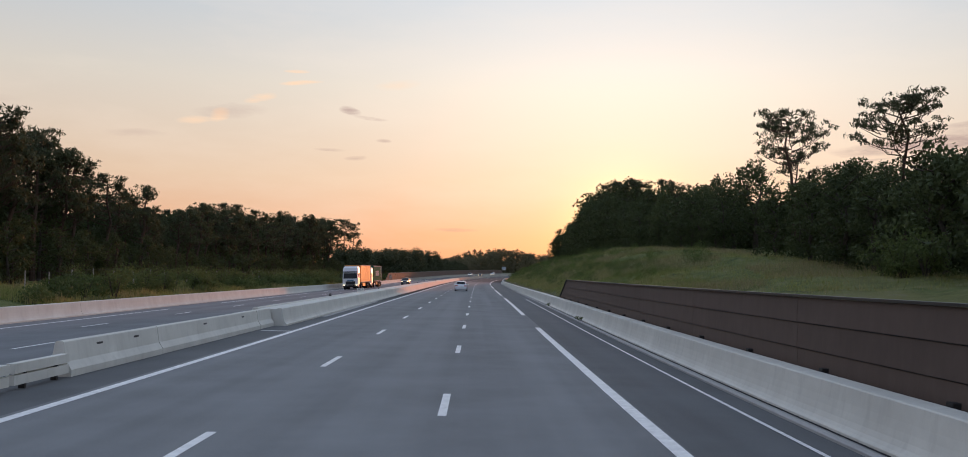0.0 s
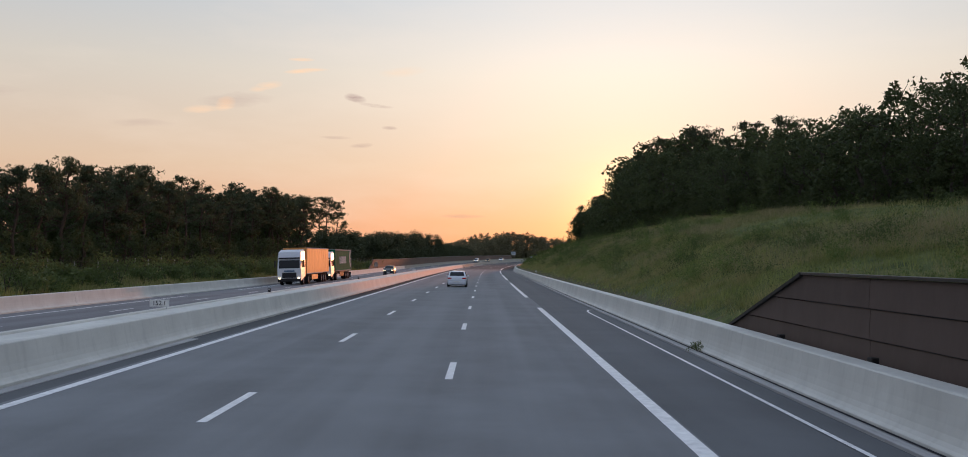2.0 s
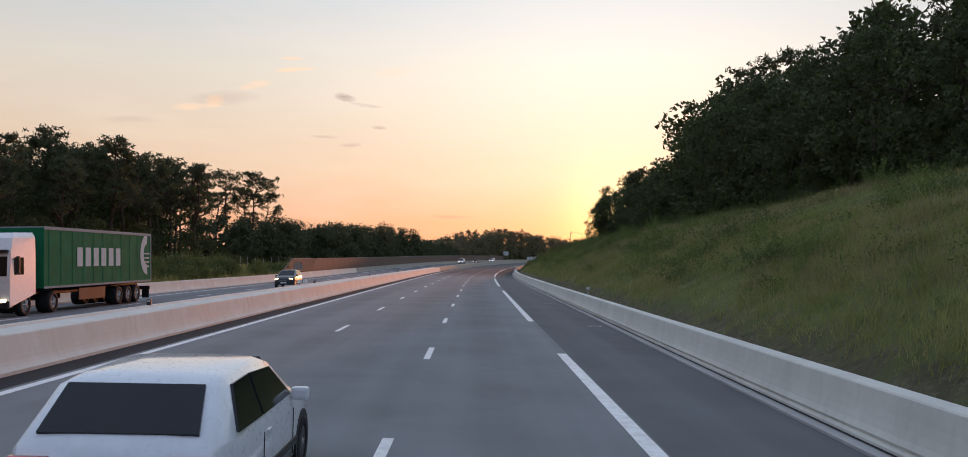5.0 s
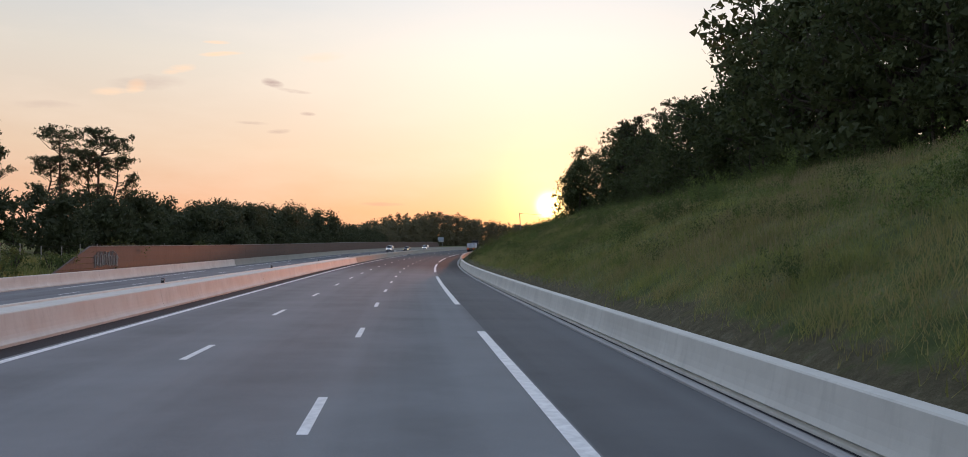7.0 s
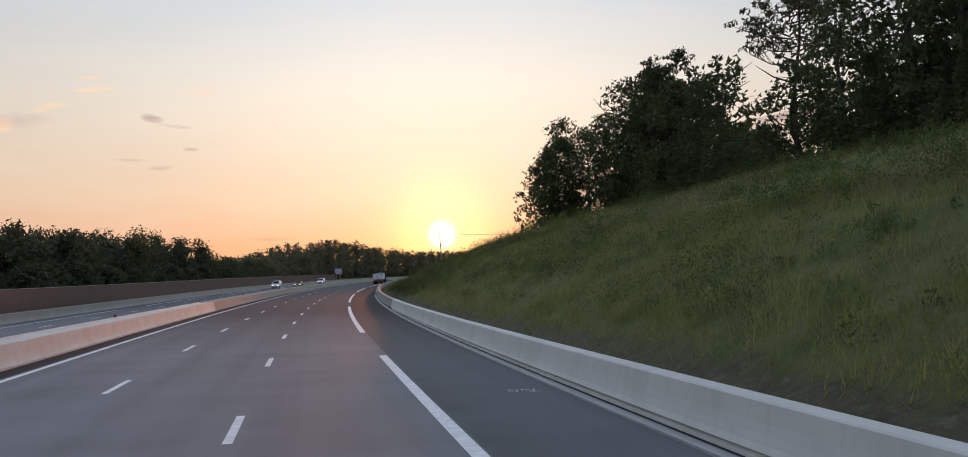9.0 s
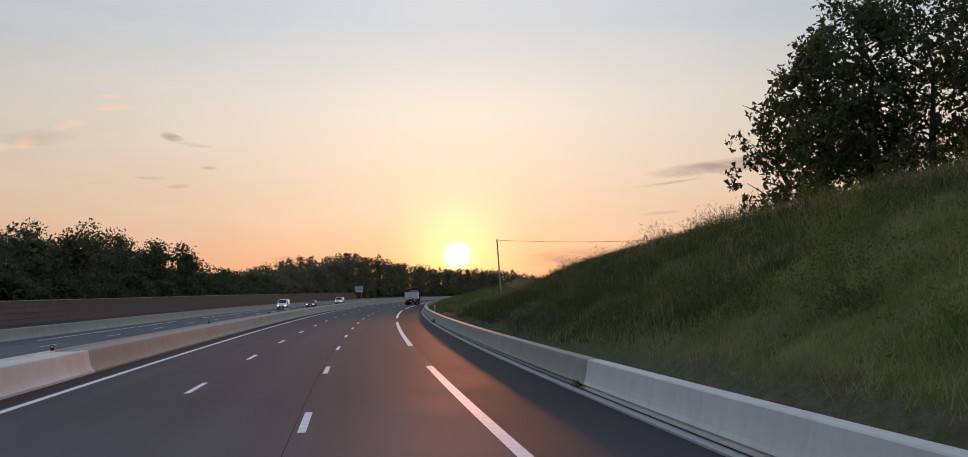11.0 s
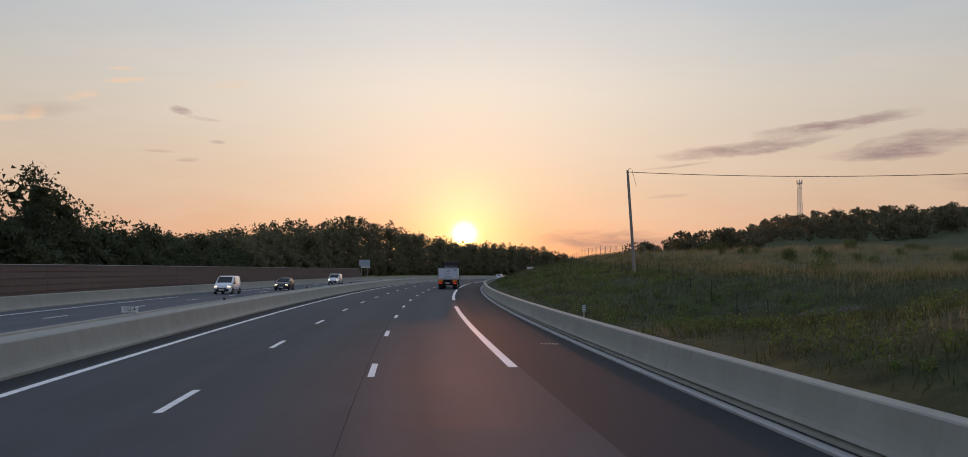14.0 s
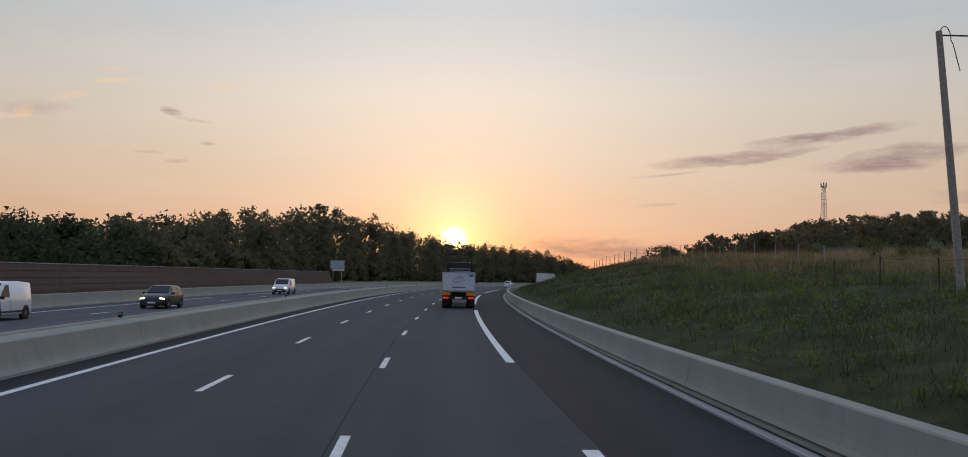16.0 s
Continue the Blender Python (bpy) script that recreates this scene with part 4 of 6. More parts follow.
spots = []
rng = random.Random(31)
s = 300.0
while s < 900:                       # behind the noise wall and round the outside of the bend
    top = float(np.interp(s, [300, 330, 345, 400, 440, 447, 455, 490, 515, 540, 560, 583, 640, 695, 740, 810, 880], [11, 11, 11, 13, 13, 11, 8.5, 8.3, 9.6, 12.6, 15, 18.3, 17.3, 15, 15.4, 16.2, 11.5]))
    for off in (-37, -44, -52) if s < 520 else (-35, -43, -52):
        if s > 330 or off < -40:
            spots.append((s + rng.uniform(-2.5, 2.5), off + rng.uniform(-2, 2), top * rng.uniform(*((0.80, 1.0) if s < 600 else (0.90, 1.05))), rng.uniform(3.4, 5.0)))
    if s > 330:
        spots.append((s, -32.5 + rng.uniform(-1, 1), 3.5 + rng.uniform(0, 2.5), 2.6))
        spots.append((s + 3, -35.0 + rng.uniform(-1, 1), 4.5 + rng.uniform(0, 2.0), 3.0))
    s += rng.uniform(5.2, 7.0) if s < 520 else rng.uniform(6.5, 9)
s = 20.0
while s < 322:                       # depth of the forest on the bank
    for off in (41, 49) if not 226 < s < 262 else ():
        top = forest_top(s, off)
        spots.append((s + rng.uniform(-2, 2), off + rng.uniform(-2, 2), top * rng.uniform(0.9, 1.02), rng.uniform(4.0, 5.2)))
    s += rng.uniform(6, 7.5)
s = 40.0
while s < 296:                       # depth of the pine forest
    top = float(np.interp(s - 12, L_S, L_TOP))
    for off in (-59, -67):
        spots.append((s + rng.uniform(-2, 2), off + rng.uniform(-2, 2), top * rng.uniform(0.8, 1.0), rng.uniform(3.4, 4.6)))
    s += rng.uniform(6, 7.5)
joined_crowns("far_woods", [q for q in spots if q[0] >= 500 and q[1] < 0], 15, 0.66, M_HAZY_WOODS, "dark mixed woodland along and beyond the motorway")
joined_crowns("near_woods", [q for q in spots if 297 < q[0] <= 370 and q[1] < 0 and q[1] > -59], 26, 0.5, M_MID, "dark leafy woodland at the start of the noise wall")
joined_crowns("forest_depth", [q for q in spots if q[0] <= 297 or q[1] > 0 or q[1] <= -59], 11, 0.95, M_OAK, "dark depth of the forests beside the motorway")
joined_crowns("wall_woods", [q for q in spots if 370 < q[0] < 500 and q[1] < 0], 30, 0.4, M_MID, "dark leafy woodland behind the noise wall")

hill_spots = []
for i in range(150):                 # woods on the rise to the right
    a = radians(rng.uniform(21, 47))
    d = rng.uniform(300, 520)
    x, y = 45 + math.sin(a) * d, 395 + math.cos(a) * d
    hill_spots.append((x, y))
for i in range(26):                  # thinner growth where the rise runs out
    a, d = radians(rng.uniform(16.5, 21.5)), rng.uniform(300, 380)
    hill_spots.append((45 + math.sin(a) * d, 395 + math.cos(a) * d))
vs, fs, base = [], [], 0
nrng = np.random.default_rng(5)
for x, y in hill_spots:
    z = float(land_z(np.array([x]), np.array([y]))[0])
    h, spread = nrng.uniform(7, 11), nrng.uniform(4, 7)
    n = 26
    t, u = nrng.uniform(0, 6.28, n), nrng.uniform(0, 1, n)
    rr = spread * np.sqrt(nrng.uniform(0, 1, n)) * np.sin(np.pi * (0.2 + 0.75 * u)) ** 0.5
    c = np.stack([x + np.cos(t) * rr, y + np.sin(t) * rr, z + h * (0.1 + 0.85 * u)], 1)
    v, f = cards(nrng, c, nrng.uniform(1.0, 1.8, n), 20, 1.1, 0.85, 0.2)
    vs.append(v)
    fs.append(f + base)
    base += len(v)
tagged(raw_mesh("hill_woods", np.concatenate(vs), np.concatenate(fs), M_HAZY_WOODS), "woodland in haze-paled colour on the far rise behind the field", "woods", kind="stuff")


def blades(name, pts, heights, widths, lean, mat, label, seed):
    """Tufts of leaning blades. pts (n, 3)."""
    rg = np.random.default_rng(seed)
    n = len(pts)
    t = rg.uniform(0, 2 * np.pi, n)
    d = np.stack([np.cos(t), np.sin(t), np.zeros(n)], 1)
    side = np.stack([-np.sin(t), np.cos(t), np.zeros(n)], 1) * (widths / 2)[:, None]
    up = np.array([0, 0, 1.0])
    b = lean * rg.uniform(0.1, 1.0, n)
    tip = pts + up * heights[:, None] + d * (heights * b)[:, None]
    v = np.stack([pts - side, pts + side, tip], 1).reshape(-1, 3)
    f = np.arange(n * 3).reshape(n, 3)
    return tagged(raw_mesh(name, v, f, mat), label, "grass", kind="stuff")


def scatter(n, s_range, off_range, seed, per_tuft=7, spread=0.22):
    """Points on the land in tufts, in a stretch of the plan."""
    rg = np.random.default_rng(seed)
    m = n // per_tuft
    s = rg.uniform(*s_range, m)
    off = rg.uniform(*off_range, m)
    i = np.clip(((s - ROAD_S[0]) / STEP).astype(int), 0, len(ROAD_S) - 2)
    a = ROAD_TH[i]
    u = (s - ROAD_S[i])
    x = ROAD_P[i, 0] - np.sin(a) * u + np.cos(a) * off
    y = ROAD_P[i, 1] + np.cos(a) * u + np.sin(a) * off
    x = np.repeat(x, per_tuft) + rg.normal(0, spread, m * per_tuft)
    y = np.repeat(y, per_tuft) + rg.normal(0, spread, m * per_tuft)
    keep = np.repeat(noise_at(s, off) > rg.uniform(-0.2, 0.7, m), per_tuft)
    x, y = x[keep], y[keep]
    return np.stack([x, y, land_z(x, y) - 0.03], 1), rg


def noise_at(s, off):
    """Patchiness between 0 and 1 over the plan."""
    return 0.5 + 0.25 * np.sin(s * 0.31 + 2 * np.sin(off * 0.4)) + 0.25 * np.sin(off * 0.9 + 1.5 * np.sin(s * 0.17) + s * 0.05)


near, rg = scatter(330000, (60, 312), (8.8, 16.5), 1, 10, 0.25)
pts, rg = scatter(120000, (46, 312), (16, 27.5), 11, 10, 0.33)
pts = np.concatenate([near, pts])
swell = 0.62 + 0.5 * np.sin(pts[:, 0] * 1.1 + 2 * np.sin(pts[:, 1] * 0.37)) ** 2 + 0.35 * np.sin(pts[:, 1] * 0.83 + pts[:, 0] * 0.4) ** 2
blades("bank_grass", pts, rg.uniform(0.13, 0.45, len(pts)) * swell, rg.uniform(0.011, 0.03, len(pts)), 1.2, M_GRASS, "long uneven grass on the embankment", 2)
near, rg = scatter(90000, (300, 350), (8.8, 19), 3, 10, 0.25)
pts, rg = scatter(170000, (335, 540), (8.8, 36), 13, 10, 0.35)
pts = np.concatenate([near, pts])
blades("field_grass", pts, rg.uniform(0.12, 0.5, len(pts)), rg.uniform(0.012, 0.035, len(pts)), 1.3, M_DIM_FIELD, "rough long grass and weeds in the field", 4)
pts, rg = scatter(80000, (60, 300), (-36, -24.8), 5, 8, 0.35)
blades("verge_grass", pts, rg.uniform(0.3, 0.8, len(pts)), rg.uniform(0.04, 0.09, len(pts)), 0.6, M_GRASS, "tall verge grass before the fence", 6)
pts, rg = scatter(34000, (300, 356), (12, 26), 7, 5, 0.15)
blades("seed_heads", pts, rg.uniform(0.2, 0.55, len(pts)), rg.uniform(0.006, 0.014, len(pts)), 0.5, M_DRY, "tall seeding grass stalks along the crest", 8)

pts, rg = scatter(190000, (56, 326), (14.5, 27.5), 17, 10, 0.3)
low, rg = scatter(60000, (54, 225), (10.5, 19), 21, 10, 0.35)
pts = np.concatenate([pts, low])
pts = pts[(np.sin(pts[:, 0] * 0.5 + pts[:, 1] * 0.13) + np.sin(pts[:, 1] * 0.21 + 1.3)) > 0.15]
blades("dry_grass", pts, rg.uniform(0.2, 0.6, len(pts)), rg.uniform(0.015, 0.035, len(pts)), 0.8, M_DRY, "pale dry grass in streaks over the bank", 18)
pts, rg = scatter(16000, (345, 540), (11.5, 38), 19, 10, 0.3)
blades("dry_field_grass", pts, rg.uniform(0.2, 0.5, len(pts)), rg.uniform(0.008, 0.02, len(pts)), 0.8, M_DRY, "pale dry grass stalks in the field", 20)

pts, rg = scatter(66000, (395, 530), (23, 78), 23, 10, 0.4)
blades("tall_dry_grass", pts, rg.uniform(0.5, 1.1, len(pts)), rg.uniform(0.01, 0.022, len(pts)), 0.5, M_DRY, "tall feathery dry grass on the rise of the field", 24)

# leafy weeds between the grass, joined
def weed_patch(name, count, s_range, off_range, seed, mat, label, size=0.085, tall=1.0, bare=0.1, per=40):
    rg = np.random.default_rng(seed)
    s, off = rg.uniform(*s_range, count), rg.uniform(*off_range, count)
    keep = noise_at(s * 1.7 + 11, off * 1.3) > rg.uniform(bare, 0.8, count)
    s, off = s[keep], off[keep]
    base = np.array([tuple(rp(a, b)) for a, b in zip(s, off)])
    z = land_z(base[:, 0], base[:, 1])
    h = tall * rg.uniform(0.15, 0.55, len(s)) * (0.7 + 0.6 * noise_at(s, off))
    c = np.stack([base[:, 0], base[:, 1], z + h * 0.5], 1)
    v, f = cards(rg, c, h * 0.75, per, size, 0.9, 0.8, (0.35, 0.7))
    return tagged(raw_mesh(name, v, f, mat), label, "weeds", kind="stuff")


weed_patch("dark_weeds", 980, (80, 330), (10.0, 23.0), 51, M_BUSH, "patches of dark broad-leaved weeds on the embankment", 0.07, 2.6, 0.42, 180)
weed_patch("bank_weeds", 1500, (72, 326), (9.4, 20.5), 41, M_WEED, "leafy dark weeds scattered over the embankment", 0.055, 2.0, 0.1, 110)
weed_patch("field_weeds", 3300, (306, 540), (8.8, 40), 42, M_BUSH, "leafy dark weeds in the rough field", 0.06, 1.2, 0.3, 64)
weed_patch("dense_herbs", 2300, (222, 348), (9.3, 24), 46, M_HERB, "dense dark green herbs over the lower bank", 0.075, 1.5, 0.0, 52)
weed_patch("pale_weeds", 1900, (344, 470), (8.8, 22), 44, M_WEED, "lighter green leafy weeds in the rough field", 0.09)
weed_patch("verge_weeds", 700, (60, 300), (-31, -24.8), 43, M_WEED, "leafy weeds along the far verge")

# weeds and bushes one by one
rb = random.Random(12)
random.seed(9)
for i in range(176):
    s = rb.uniform(76, 232) if i < 120 else rb.uniform(232, 318)
    off = 10.2 + 12.5 * rb.random() ** 1.3
    plant("bush", WEEDS[rb.randrange(4)], s, off, rb.uniform(0.6, 1.35), label="upright leafy weed clump on the grassy bank")
for i in range(58):
    s = 62 + i * 4.1 + rb.uniform(-1, 1)
    plant("bush", BUSHES[rb.randrange(3)], s, -26.5 + rb.uniform(-1.6, 1.0), rb.uniform(0.75, 1.25), label="dense green broom bush on the verge")
for i in range(64):
    plant("bush", BUSHES[rb.choice((0, 2, 2))], 64 + i * 2.75 + rb.uniform(-1, 1), -28.3 + rb.uniform(-1.2, 1.2), rb.uniform(0.8, 1.15), label="dense green broom bush on the verge")
for i in range(36):
    plant("bush", BUSHES[rb.randrange(3)], rb.uniform(60, 240), -29.5 + rb.uniform(-1.5, 1.5), rb.uniform(0.6, 1.0), label="dense green broom bush on the verge")
plant("bush", BUSHES[1], 420, 32.6, 1.0, label="round dark bush alone in the rough field")
for i in range(40):
    plant("bush", WEEDS[rb.randrange(4)], rb.uniform(365, 520), rb.uniform(14, 48), rb.uniform(0.5, 1.0), label="upright leafy weed clump in the rough field")
for s, off, top in ((400.5, 36.0, 6.3), (398.0, 37.2, 6.7), (395.5, 36.2, 6.9), (393.0, 36.8, 6.8), (390.5, 37.0, 7.1), (404.0, 35.4, 4.6)):
    plant_to("bush", OAKS[3], s, off, top, label="tall dark shrub growing alone in the field")
for i in range(26):
    plant("bush", BUSHES[rb.randrange(3)], rb.uniform(425, 525), rb.uniform(42, 76), rb.uniform(0.6, 1.2), label="low dark shrub in tall dry grass")
for i in range(30):
    plant("bush", BUSHES[rb.randrange(3)], rb.uniform(20, 58), rb.uniform(23.5, 27), rb.uniform(0.7, 1.3), label="leafy shrub before the dark forest edge")


# riprap: pale stones laid in a drain line
def stones(name, s_range, off_range, count, seed, label, size=(0.03, 0.08)):
    rg = random.Random(seed)
    bm = bmesh.new()
    for i in range(count):
        p = on_land(rg.uniform(*s_range), rg.uniform(*off_range))
        r = rg.uniform(*size)
        m = Matrix.Translation(p + Vector((0, 0, -r * 0.1))) @ Euler((rg.uniform(0, 6), rg.uniform(0, 6), rg.uniform(0, 6))).to_matrix().to_4x4() @ Matrix.Diagonal((r, r * rg.uniform(0.6, 1), r * rg.uniform(0.5, 0.9), 1))
        bmesh.ops.create_icosphere(bm, subdivisions=1, radius=1, matrix=m)
    return tagged(mesh_object(name, bm, M_STONE), label, "stones", kind="stuff")


stones("stone_apron", (309, 333), (9.4, 10.0), 900, 3, "pale broken stones lining a ditch on the bank", (0.02, 0.045))
stones("stone_heap", (391.4, 393.8), (16.4, 22.4), 800, 4, "pale blue grey stones in a drain channel")
stones("rubble_patch", (253.5, 258.5), (9.3, 10.2), 90, 8, "pale rubble showing through thin grass on the bank")
stones("scattered_stones", (398, 400.5), (18.5, 21.0), 60, 6, "pale blue grey stones scattered in the rough grass")

# ---- vehicles: built with +y ahead, on z = 0 ----
M_CARWHITE = plain("white_car_paint", (0.66, 0.69, 0.72), 0.3, vary=0.05, coat=0.8)
M_CARDARK = plain("dark_car_paint", (0.012, 0.015, 0.022), 0.3, vary=0.1, coat=0.35)
M_CARGREY = plain("grey_car_paint", (0.018, 0.018, 0.02), 0.32, vary=0.1, coat=0.2)
M_RIM = plain("alloy_rim", (0.35, 0.35, 0.36), 0.35, 0.9)
# the low sun's orange on the trailer is put into this base colour
M_CURTAIN = plain("orange_truck_tarpaulin", (0.62, 0.27, 0.08), 0.6, vary=0.12, scale=1.2)
M_GREEN = plain("green_truck_tarpaulin", (0.009, 0.13, 0.056), 0.95, vary=0.15, scale=1.0)
M_ORANGE = plain("orange_marker_board", (0.75, 0.28, 0.03), 0.5)
M_LETTER = plain("matt_white_print", (0.55, 0.55, 0.53), 0.95, vary=0.1)
M_RAIL = plain("grey_body_rail", (0.30, 0.30, 0.30), 0.9, vary=0.15)
M_PANEL = plain("white_tail_panel", (0.60, 0.66, 0.72), 0.45, vary=0.06, scale=1.5)
M_REDTAIL = plain("red_tail_lens", (0.45, 0.015, 0.01), 0.25, coat=0.8)


def loft(bm, rings, caps=True):
    """Joins rings of the same number of points into a skin."""
    made = [[bm.verts.new(p) for p in ring] for ring in rings]
    n = len(rings[0])
    for a, b in zip(made, made[1:]):
        for i in range(n):
            j = (i + 1) % n
            bm.faces.new((a[i], a[j], b[j], b[i]))
    if caps:
        bm.faces.new(made[0][::-1])
        bm.faces.new(made[-1])
    bmesh.ops.recalc_face_normals(bm, faces=bm.faces)


def wheel(parent, x, y, r, width=0.22, dual=False):
    """A tyre with a dished rim, outer face away from the middle."""
    side = 1 if x > 0 else -1
    w = width * (2.1 if dual else 1.0)
    bm = bmesh.new()
    prof = [(0.62 * r, -w / 2), (0.93 * r, -w / 2), (r, -w * 0.36), (r, w * 0.36), (0.93 * r, w / 2), (0.62 * r, w / 2)]
    rings = []
    for i in range(20):
        t = 2 * math.pi * i / 20
        rings.append([(x - side * w / 2 + o, y + math.cos(t) * q, r + math.sin(t) * q) for q, o in prof])
    rings.append(rings[0])
    loft(bm, rings, False)
    bmesh.ops.remove_doubles(bm, verts=bm.verts, dist=1e-4)
    tyre = part("wheel", bm, M_RUBBER, parent, "black rubber tyre", True)
    bm = bmesh.new()
    tube(bm, (x - side * (w * 0.9), y, r), (x - side * 0.03, y, r), 0.63 * r, 0.60 * r, 20)
    tube(bm, (x - side * 0.04, y, r), (x + side * 0.005, y, r), 0.16 * r, 0.12 * r, 10)
    for i in range(5):
        t = 2 * math.pi * i / 5
        tube(bm, (x - side * 0.02, y, r), (x - side * 0.02, y + math.cos(t) * 0.55 * r, r + math.sin(t) * 0.55 * r), 0.07 * r, 0.05 * r, 6)
    part("rim", bm, M_RIM, tyre)
    return tyre


# roof line of each style: (share of the half length, height as share of the whole height), tail to nose
CAR_LINE = {
    "hatch": [(-1.0, 0.44), (-0.985, 0.56), (-0.94, 0.655), (-0.70, 0.955), (-0.55, 0.985), (-0.2, 1.0), (0.02, 0.995), (0.13, 0.965), (0.48, 0.655), (0.62, 0.63), (0.80, 0.58), (0.93, 0.50), (0.985, 0.42), (1.0, 0.33)],
    "suv": [(-1.0, 0.46), (-0.985, 0.60), (-0.95, 0.68), (-0.77, 0.955), (-0.6, 0.985), (-0.2, 1.0), (0.02, 0.995), (0.12, 0.965), (0.45, 0.68), (0.62, 0.655), (0.82, 0.62), (0.94, 0.55), (0.99, 0.45), (1.0, 0.35)],
    "van": [(-1.0, 0.60), (-0.995, 0.90), (-0.97, 0.955), (-0.92, 0.98), (-0.5, 1.0), (0.0, 1.0), (0.18, 0.985), (0.28, 0.955), (0.64, 0.615), (0.76, 0.575), (0.88, 0.51), (0.96, 0.43), (0.99, 0.36), (1.0, 0.28)]}
CAR_BELT = {"hatch": 0.62, "suv": 0.64, "van": 0.56}


def car(name, paint, length=4.25, width=1.79, height=1.47, style="hatch", lamps=False, label="", category="car"):
    """A rounded shell from sections along the length, with windows, lamps and wheels set into it."""
    top = empty(name)
    L, w = length / 2, width / 2
    line, belt = CAR_LINE[style], CAR_BELT[style] * height
    clear = 0.19 if style == "hatch" else 0.24
    tuck = 0.20 if style != "van" else 0.10

    def half_width(u):
        return w * float(np.interp(u, [-1, -0.96, -0.8, 0.6, 0.86, 0.95, 1.0], [0.84, 0.93, 1.0, 1.0, 0.95, 0.86, 0.70]))

    def roof(u):
        return height * float(np.interp(u, [q[0] for q in line], [q[1] for q in line]))

    def section(u):
        """Shoulder and roof-edge points of the half section at share u: ((x, z), (x, z))."""
        hw, zt = half_width(u), roof(u)
        b = min(belt, zt - 0.025)
        lift = max(0.0, zt - b - 0.025)
        return (hw * 0.975, b), (hw * (0.94 - tuck * min(1.0, lift / (height - belt))), zt - 0.045 * min(1, 0.3 + lift * 3))

    bm = bmesh.new()
    rings = []
    for u, _ in line:
        hw, zt = half_width(u), roof(u)
        (sx, sz), (rx, rz) = section(u)
        sill = clear + (0.10 if abs(u) > 0.97 else 0.0)
        half = [(hw * 0.86, sill), (hw * 0.97, sill + 0.05), (hw, max(sill + 0.1, min(0.45, sz - 0.1))), (hw, max(sill + 0.14, sz - 0.12)), (sx, sz), (rx, rz), (rx * 0.86, zt - 0.008), (rx * 0.5, zt + 0.008)]
        rings.append([(-x, u * L, z) for x, z in half] + [(x, u * L, z) for x, z in half[::-1]])
    loft(bm, rings)
    part("body", bm, paint, top, smooth=True)

    def pane(kind, pts, out, note="dark tinted window glass"):
        """A glass panel with a little thickness, standing proud by a hair."""
        bm = bmesh.new()
        o = Vector(out)
        loft(bm, [[Vector(p) - o * 0.02 for p in pts], [Vector(p) + o * 0.026 for p in pts]])
        part(kind, bm, M_GLASS, top, note)

    def on_side(u, f, side):
        (sx, sz), (rx, rz) = section(u)
        return (side * (sx + (rx - sx) * f), u * L, sz + (rz - sz) * f)

    wind_b, wind_t = line[8][0], line[7][0]
    (x0, _), (x1, _) = section(wind_b), section(wind_t)
    xt = section(wind_t)[1][0]
    pane("windscreen", [(-half_width(wind_b) * 0.80, (wind_b - 0.02) * L, roof(wind_b - 0.02)), (half_width(wind_b) * 0.80, (wind_b - 0.02) * L, roof(wind_b - 0.02)),
                        (xt * 0.88, (wind_t + 0.015) * L, roof(wind_t + 0.015)), (-xt * 0.88, (wind_t + 0.015) * L, roof(wind_t + 0.015))], Vector((0, 0.6, 0.8)), "dark windscreen")
    if style != "van":
        ub, ut = line[2][0] + 0.03, line[3][0] - 0.02
        xb, xt = section(ub)[0][0] * 0.80, section(ut)[1][0] * 0.84
        pane("rear_window", [(xb, ub * L, roof(ub)), (-xb, ub * L, roof(ub)), (-xt, ut * L, roof(ut)), (xt, ut * L, roof(ut))], Vector((0, -0.65, 0.75)))
        doors = ((-0.70, -0.30, -0.62), (-0.27, 0.34, 0.10))
    else:
        doors = ((0.10, 0.50, 0.24),)
    for side in (-1, 1):
        for i, (u0, u1, slant) in enumerate(doors):
            if style != "van" and i == 0:
                pts = [on_side(u0, 0.12, side), on_side(u1, 0.10, side), on_side(u1, 0.88, side), on_side(-0.56, 0.88, side)]
            else:
                pts = [on_side(u0, 0.10, side), on_side(u1, 0.30 if style != "van" else 0.22, side), on_side(slant, 0.88, side), on_side(u0 + 0.01, 0.88, side)]
            pane("side_window", pts if side > 0 else pts[::-1], Vector((side, 0, 0.15)))
        bm = bmesh.new()
        box(bm, (0.20, 0.11, 0.15), (side * (w + 0.08), wind_b * L - 0.28, belt + 0.06), 0.04)
        part("mirror", bm, M_BLACK if style == "van" else paint, top)
        bm = bmesh.new()
        if style == "van":
            box(bm, (0.10, 0.07, 0.50), (side * w * 0.80, -L + 0.01, belt * 0.92), 0.02)
        else:
            box(bm, (0.36, 0.14, 0.13), (side * w * 0.74, -0.965 * L, roof(-0.985) - 0.02), 0.03)
        part("tail_light", bm, M_REDTAIL, top, "red tail light")
        bm = bmesh.new()
        box(bm, (0.34, 0.26, 0.12), (side * w * 0.70, 0.925 * L, roof(0.95) - 0.05), 0.05, Matrix.Rotation(-side * 0.42, 3, "Z") @ Matrix.Rotation(side * 0.16, 3, "Y"))
